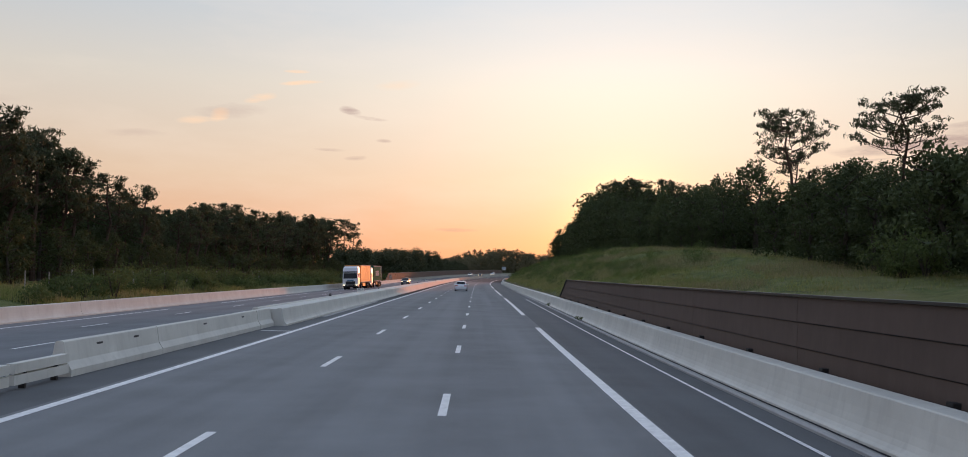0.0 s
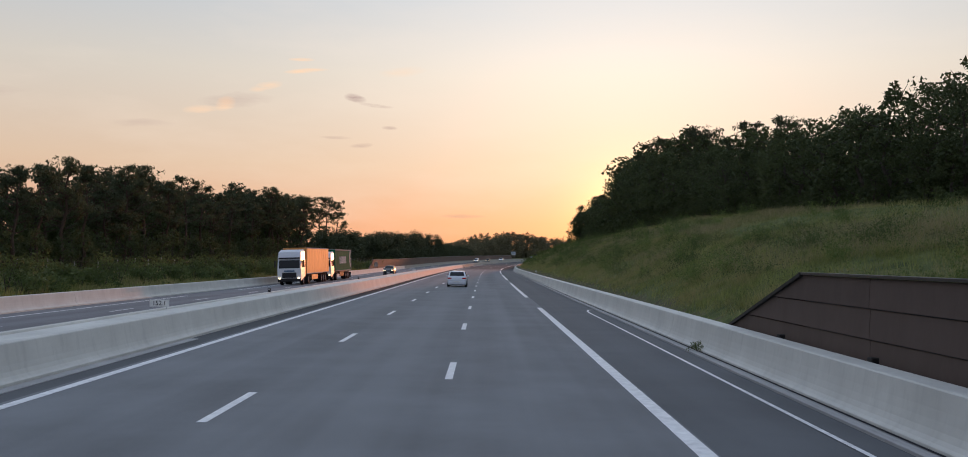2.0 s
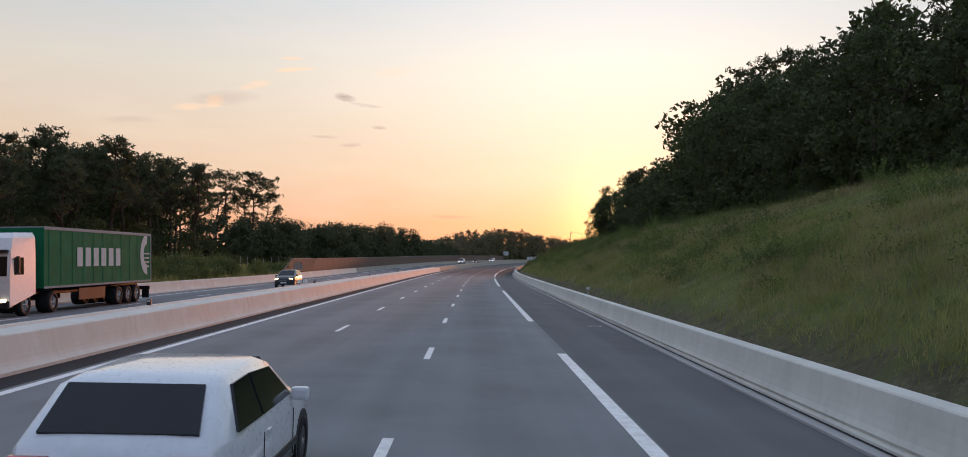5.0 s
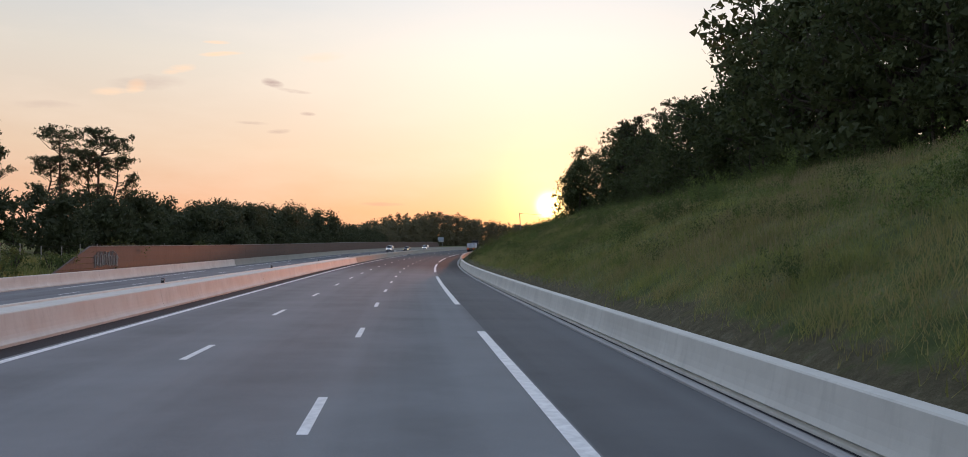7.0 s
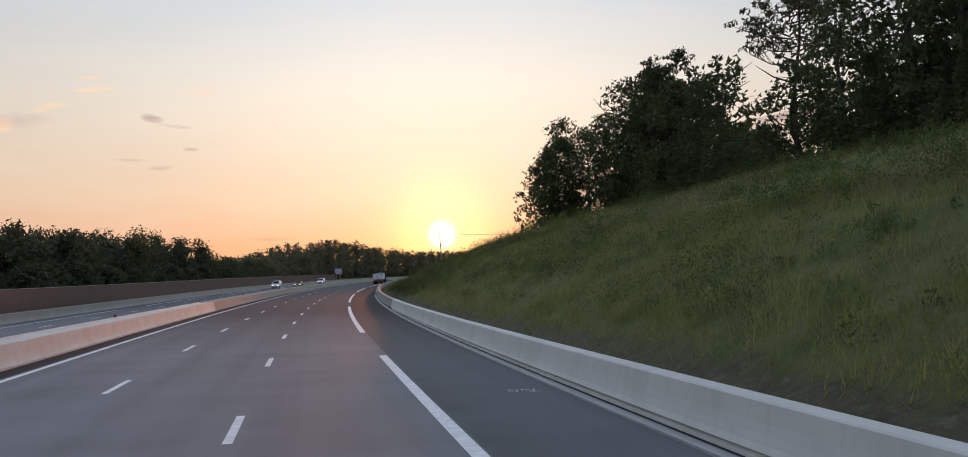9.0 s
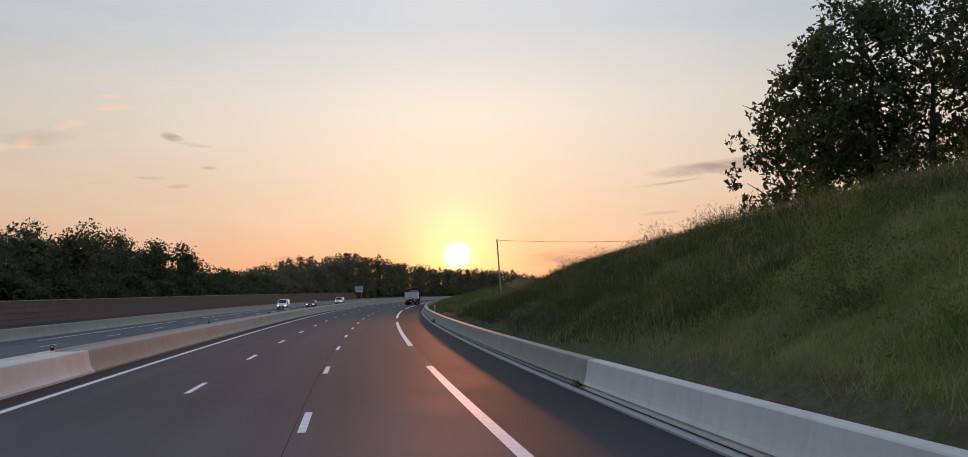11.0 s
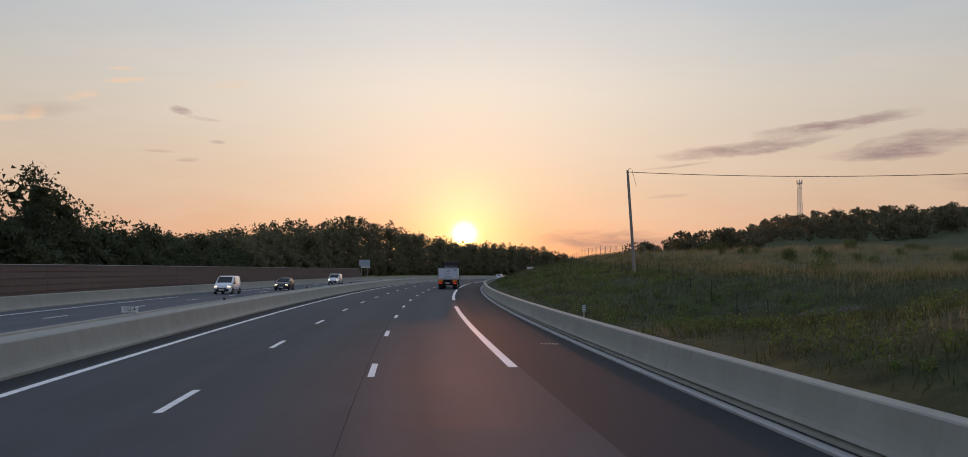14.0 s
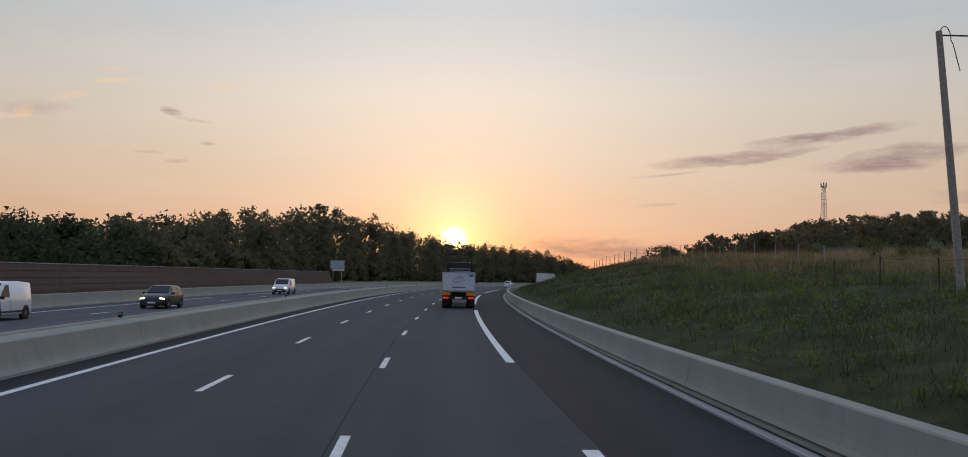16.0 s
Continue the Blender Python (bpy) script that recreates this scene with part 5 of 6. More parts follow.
        part("headlight", bm, M_HEAD if lamps else M_STEEL, top, "headlight switched on" if lamps else "clear headlight")
        bm = bmesh.new()
        box(bm, (0.02, length * 0.46, 0.09), (side * (w + 0.004), 0, 0.42), 0.008)
        part("side_strip", bm, M_BLACK, top)
        for y in (-0.62 * L, 0.62 * L):
            r = 0.315 if style != "suv" else 0.34
            bm = bmesh.new()
            tube(bm, (side * (w - 0.16), y, r + 0.02), (side * (w + 0.006), y, r + 0.02), r * 1.17, r * 1.17, 20)
            part("wheel_arch", bm, M_BLACK, top)
            wheel(top, side * (w + 0.012), y, r, 0.21)
    bm = bmesh.new()
    box(bm, (width * 0.86, 0.14, 0.26), (0, -L + 0.02, clear + 0.20), 0.05)
    part("rear_bumper", bm, M_BLACK if style != "hatch" else paint, top)
    bm = bmesh.new()
    box(bm, (width * 0.74, 0.16, 0.26), (0, L - 0.04, clear + 0.17), 0.06)
    part("front_bumper", bm, M_BLACK if style == "van" else paint, top)
    bm = bmesh.new()
    box(bm, (0.52, 0.02, 0.11), (0, -L - 0.055 + (0.03 if style == "van" else 0), 0.62 if style != "hatch" else 0.50), 0.004)
    part("number_plate", bm, M_PLATE, top, "pale number plate")
    bm = bmesh.new()
    box(bm, (0.52, 0.02, 0.11), (0, L + 0.045, clear + 0.20), 0.004)
    part("number_plate", bm, M_PLATE, top, "pale number plate")
    # grille with two bars, lower intake, lamps in the bumper, bonnet seam, door seams and handles
    gz = roof(0.985) - 0.11
    bm = bmesh.new()
    box(bm, (width * 0.50, 0.07, 0.15), (0, 0.985 * L, gz), 0.025)
    grille = part("grille", bm, M_BLACK, top)
    for z in (gz - 0.035, gz + 0.035):
        bm = bmesh.new()
        box(bm, (width * 0.47, 0.02, 0.016), (0, 0.985 * L + 0.036, z), 0.004)
        part("grille_bar", bm, M_STEEL, grille, "bright grille bar")
    bm = bmesh.new()
    box(bm, (width * 0.60, 0.08, 0.12), (0, L + 0.015, clear + 0.07), 0.03)
    part("lower_intake", bm, M_BLACK, top)
    for side in (-1, 1):
        bm = bmesh.new()
        tube(bm, (side * w * 0.66, 0.94 * L, clear + 0.14), (side * w * 0.66, 0.985 * L + 0.04, clear + 0.14), 0.05, 0.055, 10)
        part("fog_lamp", bm, M_STEEL, top)
        for u in ((-0.29, 0.36) if style != "van" else (0.06, 0.50)):
            bm = bmesh.new()
            box(bm, (0.012, 0.014, belt - clear - 0.22), (side * (w + 0.001), u * L, (belt + clear) / 2), 0.003)
            part("door_seam", bm, M_BLACK, top)
        bm = bmesh.new()
        box(bm, (0.03, 0.17, 0.03), (side * (w + 0.01), (-0.20 if style != "van" else 0.13) * L, belt - 0.12), 0.01)
        part("door_handle", bm, paint if style != "van" else M_BLACK, top)
    return tagged(top, label, category)


def cab(top, paint, y0, tall=3.75, lamps=True, dark=False):
    """A high tractor cab whose front is at y0."""
    bm = bmesh.new()
    loft(bm, [[(-1.24, y0 - 2.2, 0.95), (1.24, y0 - 2.2, 0.95), (1.24, y0, 0.45), (-1.24, y0, 0.45)],
              [(-1.24, y0 - 2.2, 1.7), (1.24, y0 - 2.2, 1.7), (1.24, y0 + 0.02, 1.7), (-1.24, y0 + 0.02, 1.7)],
              [(-1.23, y0 - 2.2, 2.9), (1.23, y0 - 2.2, 2.9), (1.20, y0 - 0.16, 2.9), (-1.20, y0 - 0.16, 2.9)],
              [(-1.21, y0 - 2.2, tall - 0.22), (1.21, y0 - 2.2, tall - 0.22), (1.16, y0 - 0.36, tall - 0.28), (-1.16, y0 - 0.36, tall - 0.28)],
              [(-1.08, y0 - 2.2, tall), (1.08, y0 - 2.2, tall), (1.0, y0 - 0.7, tall - 0.04), (-1.0, y0 - 0.7, tall - 0.04)]])
    part("cab", bm, paint, top, smooth=False)
    bm = bmesh.new()
    loft(bm, [[(-1.10, y0 + 0.025, 1.78), (1.10, y0 + 0.025, 1.78), (1.10, y0 - 0.02, 1.76), (-1.10, y0 - 0.02, 1.76)],
              [(-1.06, y0 - 0.135, 2.72), (1.06, y0 - 0.135, 2.72), (1.06, y0 - 0.2, 2.72), (-1.06, y0 - 0.2, 2.72)]])
    part("windscreen", bm, M_GLASS, top, "dark windscreen")
    bm = bmesh.new()
    box(bm, (2.2, 0.22, 0.14), (0, y0 - 0.06, 2.84), 0.03)
    part("sun_visor", bm, M_BLACK, top)
    bm = bmesh.new()
    box(bm, (1.5, 0.06, 0.55), (0, y0 + 0.02, 1.05), 0.03)
    part("grille", bm, M_BLACK, top)
    bm = bmesh.new()
    box(bm, (2.4, 0.25, 0.35), (0, y0 + 0.0, 0.55), 0.06)
    part("bumper", bm, M_CHASSIS, top)
    for side in (-1, 1):
        bm = bmesh.new()
        box(bm, (0.26, 0.1, 0.15), (side * 1.0, y0 + 0.1, 0.72), 0.04)
        part("headlight", bm, M_HEAD if lamps else M_STEEL, top, "headlight switched on" if lamps else "")
        bm = bmesh.new()
        box(bm, (0.02, 0.8, 0.75), (side * 1.235, y0 - 0.75, 2.2), 0.005)
        part("side_window", bm, M_GLASS, top)
        bm = bmesh.new()
        tube(bm, (side * 1.2, y0 - 0.3, 2.5), (side * 1.5, y0 - 0.1, 2.5), 0.03, 0.03, 6)
        box(bm, (0.16, 0.12, 0.75), (side * 1.52, y0 - 0.1, 2.25), 0.04)
        part("mirror", bm, M_BLACK, top)
        wheel(top, side * 1.22, y0 - 1.35, 0.5, 0.32)


def box_body(top, y0, y1, z0, z1, mat, label, w=1.27):
    """A box or curtain body with a frame round it."""
    bm = bmesh.new()
    box(bm, (2 * w, y1 - y0, z1 - z0), (0, (y0 + y1) / 2, (z0 + z1) / 2), 0.03)
    body = part("box_body", bm, mat, top, label)
    for side in (-1, 1):
        for z in (z0 + 0.04, z1 - 0.04):
            bm = bmesh.new()
            box(bm, (0.03, y1 - y0, 0.10), (side * (w + 0.012), (y0 + y1) / 2, z), 0.008)
            part("side_rail", bm, M_RAIL, body)
        k = 0
        y = y0 + 0.9
        while y < y1 - 0.4:
            bm = bmesh.new()
            box(bm, (0.012, 0.05, z1 - z0 - 0.3), (side * (w + 0.008), y, (z0 + z1) / 2), 0.003)
            part("strap", bm, mat, body)
            y += 1.2
    return body


def frame_rails(top, y0, y1, z=0.95):
    bm = bmesh.new()
    for side in (-1, 1):
        box(bm, (0.12, y1 - y0, 0.26), (side * 0.45, (y0 + y1) / 2, z), 0.02)
    for y in np.linspace(y0 + 0.3, y1 - 0.3, 6):
        box(bm, (1.0, 0.1, 0.2), (0, float(y), z), 0.02)
    part("chassis", bm, M_CHASSIS, top)


def rear_gear(top, y, z=0.75):
    """Lamp bar, lamps, plate and mud flaps at the tail."""
    bm = bmesh.new()
    box(bm, (2.4, 0.12, 0.22), (0, y, z), 0.02)
    part("lamp_bar", bm, M_CHASSIS, top)
    for side in (-1, 1):
        bm = bmesh.new()
        box(bm, (0.42, 0.06, 0.15), (side * 0.95, y - 0.08, z), 0.02)
        part("tail_light", bm, M_REDLAMP, top, "lit red tail light")
        bm = bmesh.new()
        box(bm, (0.42, 0.03, 0.5), (side * 0.98, y + 0.1, z - 0.35), 0.01)
        part("mud_flap", bm, M_RUBBER, top)
    bm = bmesh.new()
    box(bm, (0.52, 0.02, 0.12), (0, y - 0.08, z + 0.01), 0.003)
    part("number_plate", bm, M_PLATE, top, "pale number plate")


def tipper_lorry():
    """Lorry with a low white body whose tail carries a drawn mark, dark cab ahead."""
    top = empty("tipper_lorry")
    rear, front = 0.0, 15.0
    bm = bmesh.new()
    box(bm, (2.5, 8.4, 0.16), (0, rear + 4.3, 1.32), 0.02)
    for side in (-1, 1):
        box(bm, (0.08, 8.4, 1.36), (side * 1.21, rear + 4.3, 2.0), 0.02)
    box(bm, (2.5, 0.1, 1.5), (0, rear + 8.45, 2.07), 0.02)
    part("tipper_body", bm, M_PANEL, top, "white ribbed body sides")
    bm = bmesh.new()
    box(bm, (2.50, 0.10, 1.36), (0, rear + 0.04, 2.02), 0.015)
    gate = part("tailgate", bm, M_PANEL, top, "white tailgate with a curved drawn mark")
    for side in (-1, 1):
        bm = bmesh.new()
        box(bm, (0.09, 0.14, 1.42), (side * 1.22, rear + 0.03, 2.02), 0.02)
        part("gate_post", bm, M_STEEL, gate)
    bm = bmesh.new()
    box(bm, (2.52, 0.13, 0.08), (0, rear + 0.03, 1.36), 0.02)
    box(bm, (2.52, 0.13, 0.07), (0, rear + 0.03, 2.70), 0.02)
    part("gate_rail", bm, M_STEEL, gate)
    # the drawn mark: two arcs and a wave, with a bar in place of the name under it
    bm = bmesh.new()
    for r0, a0, a1 in ((0.42, 0.2, 3.0), (0.30, 0.9, 2.5)):
        for i in range(12):
            t0, t1 = a0 + (a1 - a0) * i / 12, a0 + (a1 - a0) * (i + 1) / 12
            tube(bm, (math.cos(t0) * r0 + 0.03, rear - 0.02, 2.02 + math.sin(t0) * r0), (math.cos(t1) * r0 + 0.03, rear - 0.02, 2.02 + math.sin(t1) * r0), 0.018, 0.018, 5)
    for i in range(12):
        x0, x1 = -0.40 + 0.62 * i / 12, -0.40 + 0.62 * (i + 1) / 12
        tube(bm, (x0, rear - 0.02, 2.0 + 0.07 * math.sin(x0 * 9)), (x1, rear - 0.02, 2.0 + 0.07 * math.sin(x1 * 9)), 0.022, 0.022, 5)
    part("drawn_mark", bm, M_BLUEGREY, gate, "blue grey line drawing")
    bm = bmesh.new()
    box(bm, (0.98, 0.012, 0.10), (0.02, rear - 0.015, 1.60))
    part("name_bar", bm, M_BLUEGREY, gate)
    bm = bmesh.new()
    box(bm, (0.30, 0.012, 0.16), (0.95, rear - 0.015, 2.50))
    part("corner_bar", bm, M_BLUEGREY, gate)
    for side in (-1, 1):
        bm = bmesh.new()
        box(bm, (0.62, 0.03, 0.28), (side * 0.92, rear + 0.06, 1.13), 0.006)
        part("marker_board", bm, M_ORANGE, top, "orange reflective marker board")
    rear_gear(top, rear + 0.1, 0.80)
    frame_rails(top, rear + 0.2, 13.0, 1.0)
    for side in (-1, 1):
        for y in (1.3, 2.65, 4.0):
            wheel(top, side * 1.24, y, 0.5, 0.3, True)
        wheel(top, side * 1.24, 10.4, 0.5, 0.3, True)
    paint = M_CARDARK
    cab(top, paint, front, 3.55, lamps=False)
    bm = bmesh.new()
    for side in (-1, 1):
        tube(bm, (side * 1.05, front - 2.5, 1.4), (side * 1.05, front - 2.5, 3.65), 0.09, 0.09, 10)
    part("exhaust_stack", bm, M_CHASSIS, top)
    bm = bmesh.new()
    box(bm, (1.9, 0.5, 0.32), (0, front - 1.6, 3.62), 0.08)
    part("roof_spoiler", bm, paint, top)
    bm = bmesh.new()
    for z in (2.75, 2.95, 3.15):
        tube(bm, (-0.95, front - 2.45, z), (0.95, front - 2.45, z), 0.035, 0.035, 6)
    part("load_rack", bm, M_STEEL, top)
    return tagged(top, "low white tipper lorry with drawn tailgate and dark cab", "lorry")


def box_lorry(curtain=M_CURTAIN):
    """White tractor with a curtain-sided trailer. The front is at y = 0, seen from ahead."""
    top = empty("curtain_lorry")
    cab(top, M_WHITE, 0.0, 3.75)
    bm = bmesh.new()
    box(bm, (1.1, 0.02, 0.16), (0, 0.035, 1.48))
    part("name_bar", bm, M_BLUEGREY, top)
    box_body(top, -16.3, -2.9, 1.1, 3.95, curtain, "taut curtain body")
    frame_rails(top, -16.2, -1.0)
    rear_gear(top, -16.35, 0.72)
    for side in (-1, 1):
        for y in (-3.9, -11.6, -12.9, -14.2):
            wheel(top, side * 1.24, y, 0.5, 0.3, True)
        bm = bmesh.new()
        box(bm, (0.05, 3.6, 0.55), (side * 1.2, -7.6, 0.72), 0.02)
        part("side_guard", bm, curtain, top)
    return tagged(top, "white articulated lorry, its curtain-sided trailer coloured as if sunlit", "lorry")


def green_lorry():
    """Green articulated lorry; front at y = 0."""
    top = empty("green_lorry")
    cab(top, M_WHITE, 0.0, 3.7)
    body = box_body(top, -16.3, -2.9, 1.15, 3.95, M_GREEN, "dark green tarpaulin body")
    for side in (-1, 1):
        bm = bmesh.new()
        n = 14
        for i in range(n):      # pale swoosh near the tail
            t0, t1 = math.pi * (0.5 + i / n), math.pi * (0.5 + (i + 1) / n)
            vs = [bm.verts.new((side * 1.29, -14.6 - math.cos(t) * r * 0.9 - 1.1, 2.75 + math.sin(t) * r)) for t, r in ((t0, 1.2), (t1, 1.2), (t1, 0.62), (t0, 0.62))]
            bm.faces.new(vs)
        bmesh.ops.remove_doubles(bm, verts=bm.verts, dist=1e-4)
        part("swoosh", bm, M_LETTER, body, "white curved stripe")
    for k, z in enumerate((2.95, 2.70, 2.45, 2.20)):
        for side in (-1, 1):
            bm = bmesh.new()
            box(bm, (0.016, 0.85 - 0.08 * k, 0.08), (side * 1.287, -15.65, z - 0.15))
            part("text_bar", bm, M_LETTER, body)
    for side in (-1, 1):
        for i in range(6):
            bm = bmesh.new()
            box(bm, (0.012, 0.62, 0.95), (side * 1.285, -6.6 - 0.95 * i, 2.6))
            part("lettering_bar", bm, M_LETTER, body, "pale bar in place of lettering")
    for side in (-1, 1):
        bm = bmesh.new()
        box(bm, (0.10, 0.12, 2.8), (side * 1.25, -16.31, 2.55), 0.02)
        part("rear_post", bm, M_RAIL, body)
    bm = bmesh.new()
    box(bm, (2.58, 13.4, 0.06), (0, -9.6, 3.98), 0.01)
    part("roof_rail", bm, M_RAIL, body)
    frame_rails(top, -16.2, -1.0)
    rear_gear(top, -16.35, 0.75)
    for side in (-1, 1):
        for y in (-3.9, -11.6, -12.9, -14.2):
            wheel(top, side * 1.24, y, 0.5, 0.3, True)
        bm = bmesh.new()
        box(bm, (0.05, 3.2, 0.6), (side * 1.2, -8.2, 0.75), 0.02)
        part("side_guard", bm, M_CHASSIS, top)
    return tagged(top, "dark green articulated lorry with pale side lettering", "lorry")


def park(ob, s, off, ahead=True, lift=0.0):
    """Stands a vehicle on the road at length s; ahead: it faces our way."""
    p = rp(s, off, lift)
    tilt = math.degrees(float(fall(s, off - 0.5) - fall(s, off + 0.5)))
    ob.matrix_basis = pose(p.x, p.y, p.z, 0, tilt if ahead else -tilt, math.degrees(heading(s)) + (0 if ahead else 180))
    return ob


park(tipper_lorry(), 468.0, 2.3)
park(car("hatchback_car", M_CARWHITE, label="pale silver hatchback car driving in the middle lane"), 138.4, -1.75)
park(box_lorry(), 148.5, -19.65, ahead=False)
park(green_lorry(), 167.2, -19.75, ahead=False)
park(car("crossover_car", M_CARDARK, 4.3, 1.8, 1.58, "suv", True, "dark blue crossover car with headlights on"), 212.0, -16.15, ahead=False)
park(car("delivery_van", M_CARWHITE, 4.4, 1.82, 1.84, "van", True, "small white delivery van with headlights on", "van"), 443.6, -19.6, ahead=False)
park(car("compact_car", M_CARGREY, 4.0, 1.74, 1.50, "hatch", True, "dark compact car with headlights on"), 460.5, -17.3, ahead=False)
park(car("people_carrier", M_CARWHITE, 4.5, 1.84, 1.80, "van", True, "white compact van driving behind a dark car", "van"), 503.0, -18.6, ahead=False)

park(car("estate_car", M_CARWHITE, 4.4, 1.8, 1.5, "hatch", label="white hatchback car far ahead in the slow lane"), 604.0, 1.75)
far_lorry = box_lorry(M_WHITE)
far_lorry.name = "box_lorry"
tagged(far_lorry, "white box lorry far ahead on the bend", "lorry")
park(far_lorry, 676.0, 1.75)

# ---- panelled walls ----
def panel_wall(name, off, s0, s1, z0, z1, rows, mat, label, cut0=0.0, cut1=0.0, bay=4.0):
    """A wall of stacked precast panels between posts; cut0 and cut1 slope its ends over that many metres."""
    top = empty(name)
    tagged(top, label, "noise wall", kind="structure")
    n = max(1, int(round((s1 - s0) / bay)))
    for i in range(n):
        a, b = s0 + (s1 - s0) * i / n, s0 + (s1 - s0) * (i + 1) / n
        for r in range(rows):
            za, zb = z0 + (z1 - z0) * r / rows, z0 + (z1 - z0) * (r + 1) / rows
            quad = []
            for q, z in ((a + 0.01, za + 0.012), (b - 0.01, za + 0.012), (b - 0.01, zb - 0.012), (a + 0.01, zb - 0.012)):
                f = (z - z0) / (z1 - z0)
                lo = s0 + cut0 * f
                hi = s1 - cut1 * f
                quad.append((min(max(q, lo), hi), z))
            if quad[2][0] - quad[3][0] < 0.05 and quad[1][0] - quad[0][0] < 0.05:
                continue
            bm = bmesh.new()
            step = 0.05
            side = 1 if off > 0 else -1
            front = [bm.verts.new(rp(q, off + side * (step * (z > za + 0.1) * 0.6), z)) for q, z in quad]
            back = [bm.verts.new(rp(q, off + side * 0.20, z)) for q, z in quad]
            bm.faces.new(front)
            bm.faces.new(back[::-1])
            for k in range(4):
                m = (k + 1) % 4
                bm.faces.new((front[k], back[k], back[m], front[m]))
            bmesh.ops.recalc_face_normals(bm, faces=bm.faces)
            part("wall_panel", bm, mat, top)
    return top


wall_r = panel_wall("wall_right", 7.45, -40.0, 80.0, 0.60, 2.22, 3, M_BROWN, "dark brown precast panel noise wall behind the barrier", cut1=6.0, bay=9.5)
panel_wall("wall_left", -24.6, 245.0, 556.0, 0.55, 2.78, 5, M_BROWN_FAR, "reddish brown panel noise wall beside the far carriageway", cut0=8.0, cut1=4.0, bay=9.5)
# backing core and coping of each wall
tagged(sweep("wall_right_core", -40, 74.0, [(7.50, 0.3), (7.50, 2.18), (7.62, 2.18), (7.62, 0.3)], M_BLACK, closed=True), "dark joints behind brown wall panels", "noise wall", kind="structure")
tagged(sweep("wall_right_coping", -40, 74.2, [(7.42, 2.22), (7.42, 2.27), (7.72, 2.27), (7.72, 2.22)], M_BLACK, closed=True), "dark coping along the brown noise wall", "noise wall", kind="structure")
tagged(sweep("wall_left_core", 254, 551, [(-24.66, 0.3), (-24.66, 2.74), (-24.78, 2.74), (-24.78, 0.3)], M_BLACK, closed=True), "dark joints behind red brown wall panels", "noise wall", kind="structure")
tagged(sweep("wall_left_coping", 253.2, 552, [(-24.56, 2.78), (-24.56, 2.83), (-24.84, 2.83), (-24.84, 2.78)], M_KERB, closed=True), "pale coping along the noise wall", "noise wall", kind="structure")

# dark anchor blocks at the foot of the near wall, and the rim of its sloped end
for k in range(16):
    q = 4.0 + 4.75 * k
    bm = bmesh.new()
    box(bm, (0.14, 0.20, 0.12), (0, 0, 0), 0.02)
    ob = part("anchor_block", bm, M_CHASSIS, wall_r, "dark steel anchor block")
    ob.matrix_basis = Matrix.Translation(rp(q, 7.41, 0.80)) @ Matrix.Rotation(heading(q), 4, "Z")
bm = bmesh.new()
loft(bm, [[rp(80.06, o, z) for o, z in ((7.40, 0.58), (7.68, 0.58), (7.68, 0.66), (7.40, 0.66))], [rp(74.06, o, z) for o, z in ((7.40, 2.19), (7.68, 2.19), (7.68, 2.27), (7.40, 2.27))]])
part("end_rim", bm, M_CHASSIS, wall_r)

# pale sprayed strokes near the start of the far wall, and dark drain notches at its foot
scrawl = empty("wall_scrawl")
rg = random.Random(4)
for i in range(16):
    q = 254.2 + 0.34 * i + rg.uniform(-0.06, 0.06)
    bm = bmesh.new()
    z0, z1 = 1.0 + rg.uniform(0, 0.25), 2.15 + rg.uniform(-0.3, 0.25)
    tube(bm, rp(q, -24.59, z0), rp(q + rg.uniform(-0.25, 0.25), -24.59, z1), 0.035, 0.035, 5)
    if i % 3 == 0:
        tube(bm, rp(q, -24.59, z1), rp(q + 0.5, -24.59, z1 - rg.uniform(0, 0.4)), 0.03, 0.03, 5)
    part("stroke", bm, M_SPRAY, scrawl)
tagged(scrawl, "pale sprayed strokes on the red brown noise wall", "graffiti")

